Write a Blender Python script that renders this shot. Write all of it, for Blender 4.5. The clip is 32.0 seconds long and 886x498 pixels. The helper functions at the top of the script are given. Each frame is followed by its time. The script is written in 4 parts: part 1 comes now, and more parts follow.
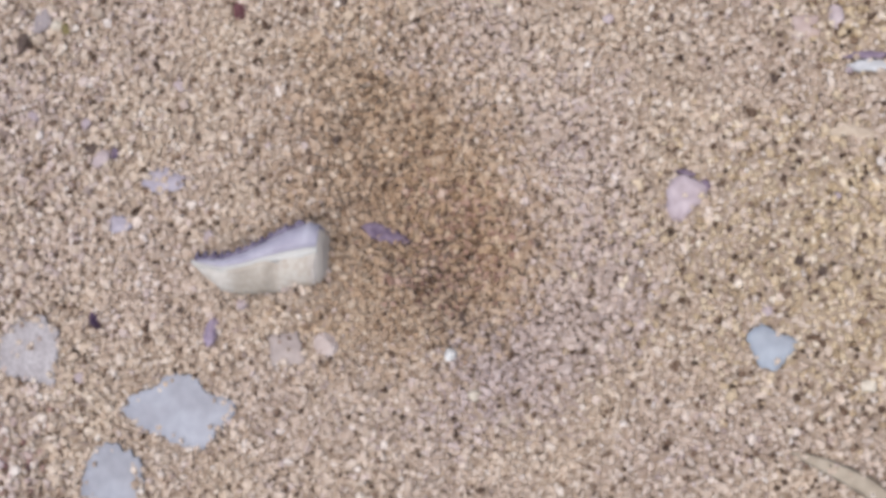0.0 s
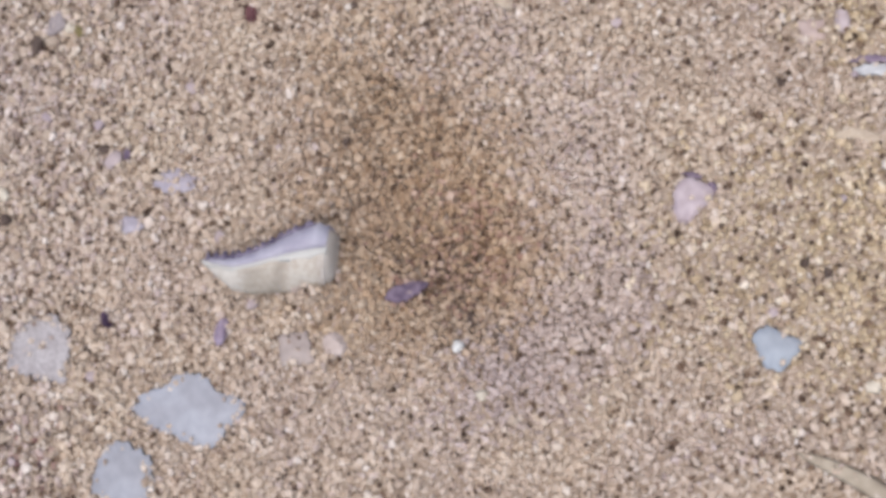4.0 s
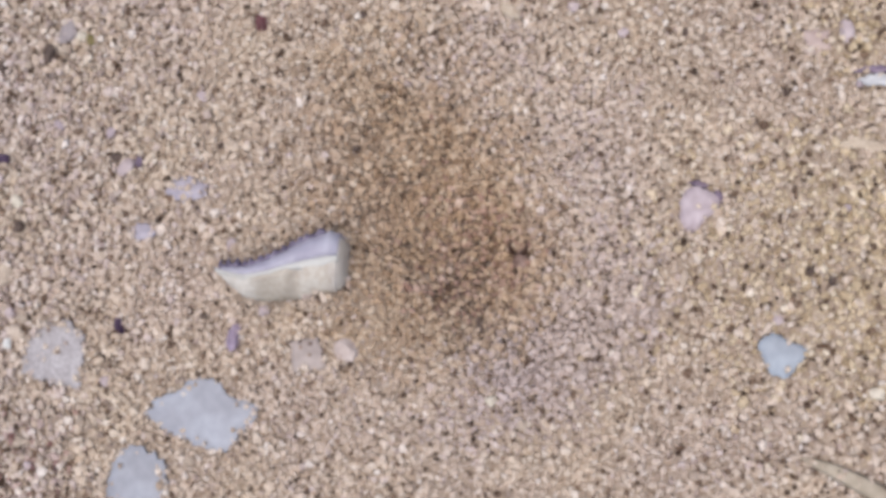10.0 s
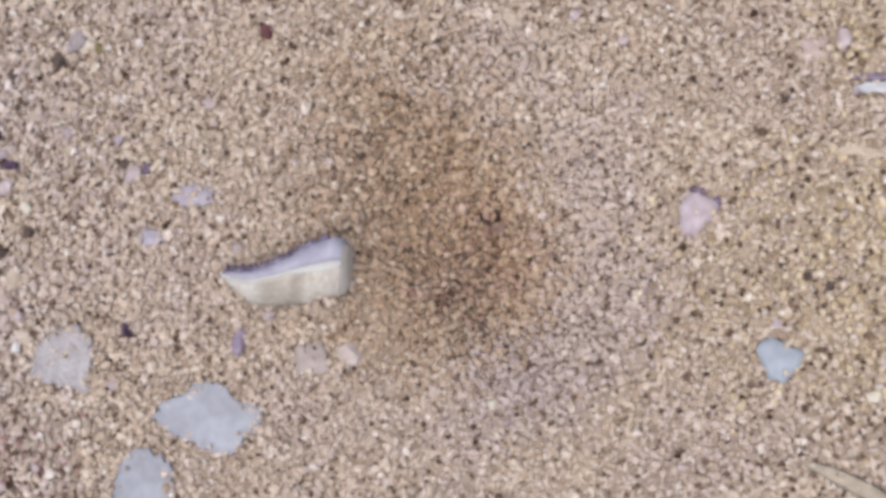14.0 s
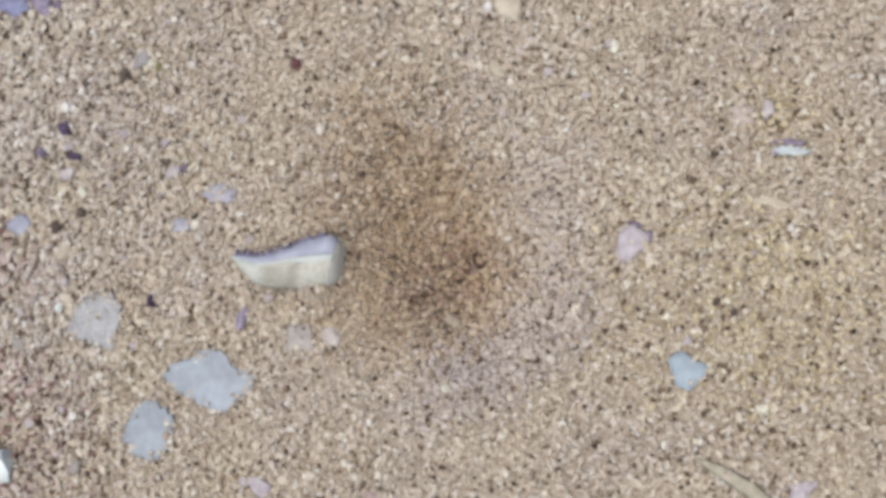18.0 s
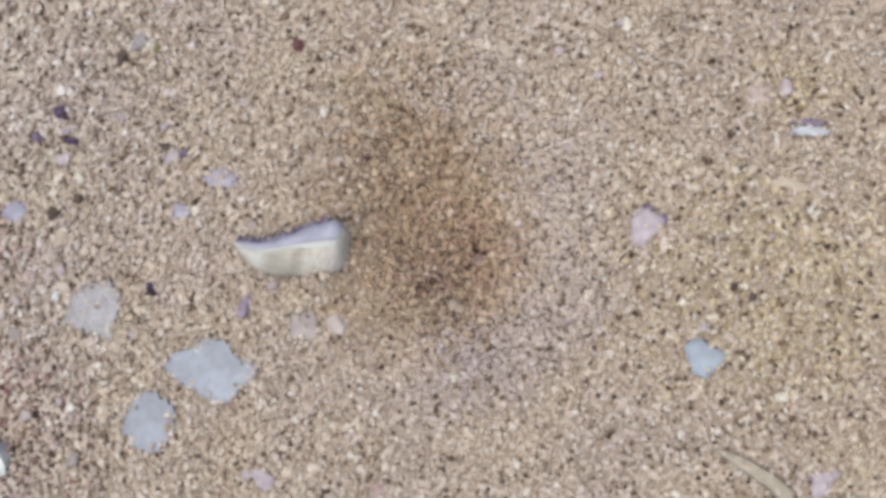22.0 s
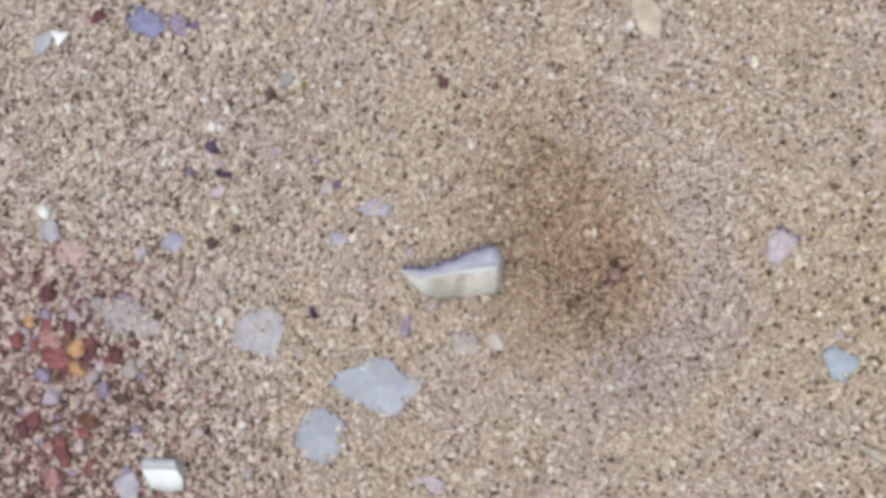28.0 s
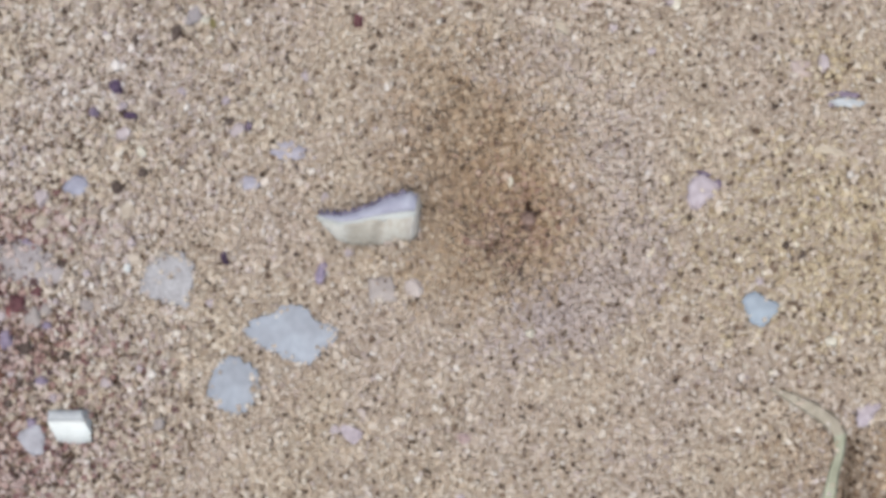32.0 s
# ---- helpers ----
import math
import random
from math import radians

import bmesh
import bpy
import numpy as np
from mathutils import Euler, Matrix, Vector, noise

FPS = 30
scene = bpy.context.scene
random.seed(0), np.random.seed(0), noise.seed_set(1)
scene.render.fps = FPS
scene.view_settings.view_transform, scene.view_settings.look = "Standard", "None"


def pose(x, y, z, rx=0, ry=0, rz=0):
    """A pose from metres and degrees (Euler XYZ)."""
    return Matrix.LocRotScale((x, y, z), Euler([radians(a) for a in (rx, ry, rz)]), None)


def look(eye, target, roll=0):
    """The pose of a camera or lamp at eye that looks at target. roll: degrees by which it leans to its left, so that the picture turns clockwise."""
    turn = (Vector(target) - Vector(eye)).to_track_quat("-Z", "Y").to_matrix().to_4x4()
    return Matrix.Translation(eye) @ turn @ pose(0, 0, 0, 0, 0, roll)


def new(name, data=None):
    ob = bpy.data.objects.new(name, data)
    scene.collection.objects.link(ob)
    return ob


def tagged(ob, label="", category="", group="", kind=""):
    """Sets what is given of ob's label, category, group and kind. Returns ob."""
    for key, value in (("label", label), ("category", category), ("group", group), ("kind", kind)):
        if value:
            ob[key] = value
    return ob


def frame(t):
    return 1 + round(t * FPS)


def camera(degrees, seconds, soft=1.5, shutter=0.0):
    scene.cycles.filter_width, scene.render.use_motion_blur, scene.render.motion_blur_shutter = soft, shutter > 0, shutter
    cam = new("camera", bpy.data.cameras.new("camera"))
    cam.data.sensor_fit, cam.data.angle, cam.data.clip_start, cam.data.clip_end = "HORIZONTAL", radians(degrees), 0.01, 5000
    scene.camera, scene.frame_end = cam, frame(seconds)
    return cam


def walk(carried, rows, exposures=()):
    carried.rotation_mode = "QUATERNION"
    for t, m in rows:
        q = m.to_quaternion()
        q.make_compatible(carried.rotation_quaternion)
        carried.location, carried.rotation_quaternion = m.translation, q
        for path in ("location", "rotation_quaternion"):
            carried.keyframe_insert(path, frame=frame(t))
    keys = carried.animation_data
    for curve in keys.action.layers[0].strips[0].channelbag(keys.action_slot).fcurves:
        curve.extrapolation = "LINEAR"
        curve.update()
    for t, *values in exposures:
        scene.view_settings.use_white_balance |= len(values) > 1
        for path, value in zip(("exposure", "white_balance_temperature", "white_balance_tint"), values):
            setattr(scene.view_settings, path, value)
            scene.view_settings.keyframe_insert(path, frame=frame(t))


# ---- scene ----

MM = 0.001
# ---- camera: seconds, place in millimetres, turn in degrees ----
cam = camera(33.6, 32.0, soft=4.5, shutter=0.5)
ROWS = [
    (0, 48.87, 4.57, 142.40, 3.318, 12.174, 3.742),
    (0.5, 48.86, 4.03, 142.47, 3.596, 12.220, 3.788),
    (1, 48.51, 3.66, 143.52, 3.855, 12.202, 3.910),
    (1.5, 48.49, 3.86, 142.84, 3.643, 12.122, 3.883),
    (2, 48.52, 3.94, 142.34, 3.582, 12.016, 3.934),
    (2.5, 49.27, 3.28, 142.21, 3.943, 12.396, 4.085),
    (3, 49.07, 3.22, 142.23, 3.924, 12.308, 4.042),
    (3.5, 49.40, 3.01, 143.08, 4.072, 12.550, 4.044),
    (5.5, 47.68, 8.03, 144.22, 1.714, 11.995, 3.885),
    (6, 47.69, 8.65, 144.85, 1.517, 12.084, 3.739),
    (6.5, 48.10, 7.91, 145.43, 1.762, 12.288, 3.762),
    (7, 48.10, 8.06, 145.63, 1.902, 12.351, 3.735),
    (7.5, 48.32, 8.28, 146.59, 1.840, 12.496, 3.654),
    (8, 47.94, 7.26, 145.95, 2.269, 12.264, 3.815),
    (8.5, 48.06, 7.10, 145.60, 2.208, 12.278, 3.865),
    (9, 48.22, 7.56, 144.91, 2.002, 12.360, 3.832),
    (9.5, 47.75, 7.40, 145.08, 2.240, 12.242, 3.791),
    (10, 48.43, 6.92, 145.92, 2.682, 12.470, 3.860),
    (10.5, 48.42, 7.42, 146.10, 2.557, 12.587, 3.807),
    (11, 49.06, 7.05, 146.27, 2.738, 12.735, 3.880),
    (11.5, 48.87, 6.87, 145.49, 2.696, 12.378, 3.996),
    (12, 49.51, 7.06, 145.77, 2.591, 12.610, 3.964),
    (12.5, 49.16, 7.55, 146.81, 2.424, 12.591, 3.852),
    (13, 49.72, 6.68, 146.22, 2.776, 12.728, 3.970),
    (13.5, 49.28, 7.05, 146.90, 2.832, 12.675, 3.847),
    (14, 49.63, 6.37, 147.60, 3.105, 12.861, 3.900),
    (14.5, 50.17, 7.42, 147.92, 2.971, 13.125, 3.771),
    (16.5, 71.41, -3.97, 172.68, 8.680, 16.062, 9.733),
    (17, 71.79, -7.85, 171.53, 10.152, 15.859, 10.957),
    (17.5, 70.44, -7.49, 171.41, 9.703, 15.816, 10.542),
    (18, 70.71, -8.15, 169.68, 9.929, 15.668, 10.534),
    (18.5, 69.84, -9.19, 165.33, 9.656, 14.987, 10.622),
    (19, 69.01, -8.42, 163.47, 8.752, 14.832, 10.542),
    (19.5, 68.89, -8.88, 164.17, 9.150, 15.122, 10.413),
    (20, 68.95, -8.75, 165.11, 9.179, 15.256, 10.350),
    (20.5, 69.47, -8.74, 164.58, 9.250, 15.438, 10.369),
    (21, 68.28, -8.05, 165.03, 8.979, 15.304, 9.954),
    (21.5, 68.04, -7.99, 165.20, 9.112, 15.297, 10.100),
    (22, 68.10, -8.73, 165.04, 9.606, 15.591, 10.289),
    (22.5, 67.65, -9.51, 164.43, 9.655, 15.397, 10.321),
    (23, 67.24, -8.66, 164.80, 9.339, 15.370, 10.233),
    (23.5, 63.71, -8.11, 170.78, 8.826, 16.143, 9.607),
    (24, 61.89, -9.96, 177.47, 9.284, 17.257, 9.699),
    (24.5, 58.19, -9.94, 180.63, 9.086, 17.092, 9.380),
    (26.5, 37.42, -5.22, 187.45, 5.977, 11.247, 7.927),
    (27, 37.35, -5.24, 188.67, 6.265, 11.007, 7.934),
    (27.5, 38.09, -4.93, 189.57, 6.508, 11.049, 7.953),
    (28, 37.11, -4.19, 190.74, 6.280, 10.997, 7.687),
    (28.5, 37.84, -4.16, 190.69, 6.333, 10.695, 7.788),
    (29, 37.06, -5.30, 190.19, 6.627, 10.379, 7.856),
    (29.5, 36.72, -5.71, 188.79, 6.879, 9.959, 7.919),
    (30, 34.88, -5.73, 187.02, 6.487, 7.686, 7.615),
    (30.5, 33.52, -4.49, 187.66, 5.726, 6.835, 7.198),
    (31, 32.11, -3.67, 189.18, 5.365, 7.059, 6.830),
    (31.5, 32.19, -4.13, 187.50, 4.897, 6.779, 7.012),
    (32, 32.25, -1.28, 187.36, 3.108, 6.626, 7.161),
]
walk(cam, [(t, pose(x * MM, y * MM, z * MM, rx, ry, rz)) for t, x, y, z, rx, ry, rz in ROWS],
     exposures=[(0.0, 0.89, 6500, 10), (14.5, 0.89, 6500, 10), (16.5, 0.91, 6350, -2), (18.0, 0.91, 6350, -1),
                (19.5, 0.87, 6390, 4), (22.0, 0.87, 6390, 3), (24.0, 0.95, 6350, 3), (27.0, 0.89, 6350, 3), (32.0, 0.88, 6340, 2)])

# ---- light: bright shade, soft sky and a veiled sun ----
world = bpy.data.worlds.new("sky")
scene.world = world
world.use_nodes = True
sky = world.node_tree.nodes.new("ShaderNodeTexSky")
sky.sky_type = "NISHITA"
sky.sun_disc = False
sky.sun_elevation = radians(84)
sky.sun_rotation = radians(225)
background = world.node_tree.nodes["Background"]
background.inputs["Strength"].default_value = 0.075
world.node_tree.links.new(sky.outputs[0], background.inputs["Color"])
sun = new("sun", bpy.data.lights.new("sun", "SUN"))
sun.data.energy = 2.2
sun.data.angle = radians(80)
sun.data.color = (1.0, 0.925, 0.85)
sun.matrix_world = look((-0.06, -0.06, 1.2), (0, 0, 0))


# ---- materials ----
def nodes_of(mat):
    mat.use_nodes = True
    return mat.node_tree.nodes, mat.node_tree.links, mat.node_tree.nodes["Principled BSDF"]


def ramp(nodes, stops, kind="LINEAR"):
    r = nodes.new("ShaderNodeValToRGB")
    r.color_ramp.interpolation = kind
    el = r.color_ramp.elements
    while len(el) < len(stops):
        el.new(0.5)
    for e, (p, c) in zip(el, stops):
        e.position, e.color = p, (*c, 1)
    return r


def grain_noise(nodes, links, scale, detail=3.0):
    tc = nodes.new("ShaderNodeTexCoord")
    n = nodes.new("ShaderNodeTexNoise")
    n.inputs["Scale"].default_value = scale
    n.inputs["Detail"].default_value = detail
    links.new(tc.outputs["Object"], n.inputs["Vector"])
    return n


def mixed(nodes, links, kind, factor, a, b):
    m = nodes.new("ShaderNodeMix")
    m.data_type, m.blend_type = "RGBA", kind
    if isinstance(factor, float):
        m.inputs[0].default_value = factor
    else:
        links.new(factor, m.inputs[0])
    for k, v in ((6, a), (7, b)):
        if isinstance(v, tuple):
            m.inputs[k].default_value = (*v, 1)
        else:
            links.new(v, m.inputs[k])
    return m.outputs[2]


def sand(name, stops, rough=0.8, patch=(1.0, 0.95, 0.89), patch_b=(0.965, 0.92, 0.925), spread=0.9):
    """Loose grains: each grain takes a colour of its own; broad stains run through."""
    mat = bpy.data.materials.new(name)
    nodes, links, b = nodes_of(mat)
    geo = nodes.new("ShaderNodeNewGeometry")
    mid = stops[len(stops) // 2][1]
    r = ramp(nodes, [(p, tuple(m + (v - m) * spread for v, m in zip(c, mid))) for p, c in stops])
    links.new(geo.outputs["Random Per Island"], r.inputs[0])
    broad = grain_noise(nodes, links, 70.0, 2.0)
    tint = ramp(nodes, [(0.35, patch), (0.65, patch_b)])
    links.new(broad.outputs["Fac"], tint.inputs[0])
    fine = grain_noise(nodes, links, 3500.0)
    speck = ramp(nodes, [(0.3, (0.72, 0.70, 0.68)), (0.7, (1.0, 1.0, 1.0))])
    links.new(fine.outputs["Fac"], speck.inputs[0])
    c = mixed(nodes, links, "MULTIPLY", 1.0, r.outputs[0], tint.outputs[0])
    c = mixed(nodes, links, "MULTIPLY", 1.0, c, speck.outputs[0])
    links.new(c, b.inputs["Base Color"])
    b.inputs["Roughness"].default_value = rough
    b.inputs["Specular IOR Level"].default_value = 0.15
    return mat


def mineral(name, a, b_col, rough=0.55, scale=1200.0, bump=0.3, spread=0.12):
    """Stone, shell and brick: two colours in a mottled grain with fine relief."""
    mat = bpy.data.materials.new(name)
    nodes, links, b = nodes_of(mat)
    n1 = grain_noise(nodes, links, scale, 5.0)
    n2 = grain_noise(nodes, links, scale * 0.22, 2.0)
    r = ramp(nodes, [(0.3, a), (0.7, b_col)])
    links.new(n1.outputs["Fac"], r.inputs[0])
    r2 = ramp(nodes, [(0.35, (0.8, 0.78, 0.78)), (0.65, (1, 1, 1))])
    links.new(n2.outputs["Fac"], r2.inputs[0])
    c = mixed(nodes, links, "MULTIPLY", 1.0, r.outputs[0], r2.outputs[0])
    info = nodes.new("ShaderNodeObjectInfo")
    own = ramp(nodes, [(0.0, (1 - spread,) * 3), (1.0, (1.0, 1.0, 1.0))])
    links.new(info.outputs["Random"], own.inputs[0])
    c = mixed(nodes, links, "MULTIPLY", 1.0, c, own.outputs[0])
    links.new(c, b.inputs["Base Color"])
    bp = nodes.new("ShaderNodeBump")
    bp.inputs["Strength"].default_value = bump
    bp.inputs["Distance"].default_value = 0.0002
    links.new(n1.outputs["Fac"], bp.inputs["Height"])
    links.new(bp.outputs["Normal"], b.inputs["Normal"])
    b.inputs["Specular IOR Level"].default_value = 0.25
    b.inputs["Roughness"].default_value = rough
    return mat


SAND = sand("dry_sand", [(0.0, (0.333, 0.266, 0.211)), (0.12, (0.444, 0.366, 0.302)), (0.5, (0.540, 0.463, 0.391)), (0.85, (0.603, 0.530, 0.459)),
                         (0.96, (0.647, 0.590, 0.529)), (1.0, (0.733, 0.700, 0.670))])
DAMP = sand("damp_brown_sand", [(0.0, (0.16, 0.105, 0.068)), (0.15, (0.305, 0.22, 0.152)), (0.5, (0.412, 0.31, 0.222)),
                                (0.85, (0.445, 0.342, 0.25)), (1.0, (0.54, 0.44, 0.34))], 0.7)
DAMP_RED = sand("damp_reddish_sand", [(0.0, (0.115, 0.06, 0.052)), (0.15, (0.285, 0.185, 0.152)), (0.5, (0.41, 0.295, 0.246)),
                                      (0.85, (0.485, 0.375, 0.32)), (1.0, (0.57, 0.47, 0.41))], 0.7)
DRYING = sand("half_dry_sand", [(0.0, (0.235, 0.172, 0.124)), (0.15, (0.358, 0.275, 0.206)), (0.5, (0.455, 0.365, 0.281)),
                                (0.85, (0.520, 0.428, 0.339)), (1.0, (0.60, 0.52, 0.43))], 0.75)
LILAC = sand("lilac_grey_sand", [(0.0, (0.285, 0.235, 0.217)), (0.15, (0.415, 0.352, 0.330)), (0.5, (0.500, 0.431, 0.403)),
                                 (0.85, (0.555, 0.485, 0.46)), (1.0, (0.62, 0.555, 0.53))])
YELLOW = sand("yellow_sand", [(0.0, (0.275, 0.209, 0.134)), (0.15, (0.434, 0.357, 0.248)), (0.5, (0.538, 0.456, 0.332)),
                              (0.85, (0.632, 0.549, 0.424)), (1.0, (0.769, 0.720, 0.622))])
COARSE = sand("coarse_mixed_sand", [(0.0, (0.215, 0.167, 0.148)), (0.12, (0.411, 0.344, 0.293)),
                                    (0.5, (0.525, 0.456, 0.386)), (0.8, (0.575, 0.514, 0.458)), (1.0, (0.72, 0.69, 0.655))], patch_b=(0.965, 0.92, 0.935))
GRAVEL = sand("mauve_gravel", [(0.0, (0.05, 0.028, 0.035)), (0.17, (0.16, 0.075, 0.078)), (0.34, (0.33, 0.21, 0.195)), (0.6, (0.46, 0.37, 0.345)),
                               (0.85, (0.50, 0.41, 0.395)), (1.0, (0.58, 0.50, 0.475))])
SPECK = sand("dark_mineral_sand", [(0.0, (0.04, 0.025, 0.018)), (0.5, (0.12, 0.08, 0.058)), (1.0, (0.24, 0.17, 0.125))], 0.5)
BED = mineral("sand_bed", (0.328, 0.250, 0.194), (0.540, 0.450, 0.367), 0.8, 1400.0, 1.0)


def shell_wall(name):
    """Shell face: worn white towards the tip, a smooth grey-tan middle, brown-stained with pale streaks further on."""
    mat = bpy.data.materials.new(name)
    nodes, links, b = nodes_of(mat)
    tc = nodes.new("ShaderNodeTexCoord")
    n1 = grain_noise(nodes, links, 420.0, 4.0)
    n2 = grain_noise(nodes, links, 2200.0, 3.0)
    streak = nodes.new("ShaderNodeTexNoise")
    streak.inputs["Scale"].default_value = 1.0
    streak.inputs["Detail"].default_value = 3.0
    stretch = nodes.new("ShaderNodeMapping")
    stretch.inputs["Scale"].default_value = (900.0, 620.0, 620.0)
    stretch.inputs["Rotation"].default_value = (0, 0, radians(-14))
    links.new(tc.outputs["Object"], stretch.inputs["Vector"])
    links.new(stretch.outputs[0], streak.inputs["Vector"])
    xyz = nodes.new("ShaderNodeSeparateXYZ")
    links.new(tc.outputs["Object"], xyz.inputs[0])
    along = nodes.new("ShaderNodeMath")
    along.operation = "MULTIPLY_ADD"
    along.inputs[1].default_value = 0.004
    links.new(n1.outputs["Fac"], along.inputs[0])
    links.new(xyz.outputs[0], along.inputs[2])

    def step(lo, hi):
        m = nodes.new("ShaderNodeMapRange")
        m.inputs[1].default_value, m.inputs[2].default_value = lo * MM, hi * MM
        links.new(along.outputs[0], m.inputs[0])
        return m.outputs[0]
    smooth_part = ramp(nodes, [(0.35, (0.29, 0.255, 0.213)), (0.65, (0.35, 0.315, 0.268))])
    links.new(n1.outputs["Fac"], smooth_part.inputs[0])
    stained = ramp(nodes, [(0.34, (0.325, 0.275, 0.225)), (0.5, (0.385, 0.343, 0.295)), (0.66, (0.43, 0.40, 0.355))])
    links.new(streak.outputs["Fac"], stained.inputs[0])
    c = mixed(nodes, links, "MIX", step(-1.4, 0.2), (0.435, 0.41, 0.375), smooth_part.outputs[0])
    c = mixed(nodes, links, "MIX", step(2.6, 3.9), c, stained.outputs[0])
    c = mixed(nodes, links, "MIX", step(6.9, 8.0), c, (0.40, 0.365, 0.335))
    fine = ramp(nodes, [(0.3, (0.84, 0.81, 0.78)), (0.6, (1.0, 1.0, 1.0))])
    links.new(n2.outputs["Fac"], fine.inputs[0])
    c = mixed(nodes, links, "MULTIPLY", 1.0, c, fine.outputs[0])
    links.new(c, b.inputs["Base Color"])
    bp = nodes.new("ShaderNodeBump")
    bp.inputs["Strength"].default_value = 0.4
    bp.inputs["Distance"].default_value = 0.0002
    links.new(streak.outputs["Fac"], bp.inputs["Height"])
    links.new(bp.outputs["Normal"], b.inputs["Normal"])
    b.inputs["Roughness"].default_value = 0.45
    return mat


CREAM = shell_wall("cream_shell")
SHELL_END = mineral("beige_shell_end", (0.53, 0.48, 0.425), (0.62, 0.575, 0.52), 0.45, 600.0, 0.3)
SHELL_RIM = mineral("violet_shell_rim", (0.055, 0.042, 0.085), (0.25, 0.22, 0.30), 0.5, 1100.0, 0.4)
LIP = mineral("white_shell_lip", (0.39, 0.383, 0.362), (0.485, 0.478, 0.455), 0.4, 420.0, 0.3)
LILAC_SHELL = mineral("lilac_shell", (0.265, 0.25, 0.315), (0.38, 0.37, 0.435), 0.45, 500.0, 0.25)
PALE_FLAKE = mineral("pale_blue_grey_flake", (0.275, 0.285, 0.325), (0.342, 0.353, 0.398), 0.4, 900.0, 0.2)
SKY_CHIP = mineral("sky_blue_chip", (0.262, 0.295, 0.345), (0.325, 0.360, 0.412), 0.35, 900.0, 0.15)
GLASSY = mineral("frosted_grey_flake", (0.255, 0.235, 0.245), (0.42, 0.395, 0.405), 0.4, 2200.0, 0.4)
PINK = mineral("pale_pink_stone", (0.38, 0.31, 0.315), (0.51, 0.43, 0.435), 0.5, 900.0)
DUSTY_PINK = mineral("dusty_pink_brick", (0.33, 0.22, 0.205), (0.45, 0.335, 0.315), 0.7, 1300.0, 0.6)
TAN = mineral("tan_stone", (0.35, 0.28, 0.22), (0.50, 0.415, 0.335), 0.6, 900.0)
ROSE_GREY = mineral("rose_grey_stone", (0.285, 0.24, 0.225), (0.385, 0.33, 0.31), 0.6, 900.0)
PEBBLE = mineral("cream_pink_pebble", (0.42, 0.345, 0.315), (0.56, 0.475, 0.44), 0.5, 900.0)
ROSE_PINK = mineral("rose_pink_stone", (0.36, 0.275, 0.25), (0.47, 0.375, 0.345), 0.6, 900.0)
CLOD = mineral("clotted_sand", (0.28, 0.215, 0.165), (0.44, 0.36, 0.29), 0.8, 2200.0, 0.8)
MAUVE = mineral("mauve_pink_stone", (0.32, 0.262, 0.285), (0.47, 0.40, 0.425), 0.45, 900.0)
MAUVE_GREY = mineral("mauve_grey_flake", (0.25, 0.215, 0.22), (0.365, 0.32, 0.325), 0.5, 1500.0)
LILAC_GREY = mineral("lilac_grey_shell", (0.27, 0.245, 0.30), (0.40, 0.37, 0.42), 0.45, 1300.0)
CRUST = mineral("pale_sand_crust", (0.42, 0.34, 0.26), (0.54, 0.455, 0.36), 0.8, 1600.0, 0.6)
CREAM_GRAIN = mineral("cream_grain", (0.55, 0.49, 0.39), (0.70, 0.64, 0.54), 0.5, 900.0, 0.2)
OLIVE = mineral("olive_chip", (0.11, 0.085, 0.03), (0.30, 0.25, 0.11), 0.5, 1300.0, 0.5)
WHITE = mineral("white_shell", (0.62, 0.62, 0.60), (0.76, 0.76, 0.74), 0.35, 500.0, 0.15)
SHARD = mineral("pale_grey_shell", (0.36, 0.365, 0.38), (0.53, 0.535, 0.545), 0.45, 900.0, 0.3)
BLUE_LAVENDER = mineral("blue_lavender_shell", (0.135, 0.13, 0.225), (0.235, 0.23, 0.345), 0.45, 900.0)
VIOLET = mineral("deep_violet_stone", (0.045, 0.026, 0.052), (0.115, 0.072, 0.13), 0.5, 1200.0)
PURPLE = mineral("purple_shell", (0.18, 0.135, 0.20), (0.35, 0.285, 0.365), 0.45, 1200.0)
DUSK = mineral("dusky_purple_shell", (0.10, 0.068, 0.115), (0.29, 0.225, 0.29), 0.45, 1200.0)
LAVENDER = mineral("lavender_shell", (0.31, 0.25, 0.28), (0.45, 0.38, 0.395), 0.45, 1500.0)
DARK = mineral("dark_stone", (0.05, 0.034, 0.028), (0.13, 0.09, 0.073), 0.5, 1200.0)
RED = mineral("red_brick", (0.10, 0.027, 0.032), (0.37, 0.15, 0.14), 0.8, 650.0, 0.6, 0.35)
MAROON = mineral("maroon_brick", (0.07, 0.025, 0.03), (0.17, 0.07, 0.075), 0.7, 1300.0, 0.6)
ORANGE = mineral("orange_brick", (0.33, 0.165, 0.075), (0.58, 0.36, 0.20), 0.7, 900.0, 1.0)
RUST = mineral("rust_brown_crumb", (0.075, 0.03, 0.022), (0.235, 0.12, 0.085), 0.8, 1100.0, 0.8)
BRICK_PINK = mineral("brick_pink_crumb", (0.24, 0.10, 0.095), (0.43, 0.265, 0.245), 0.8, 1100.0, 0.8)
BLUE_GREY = mineral("blue_grey_stone", (0.31, 0.293, 0.32), (0.44, 0.42, 0.45), 0.5, 900.0)
LEAF = mineral("dry_leaf", (0.27, 0.225, 0.17), (0.385, 0.33, 0.26), 0.55, 700.0, 0.4)
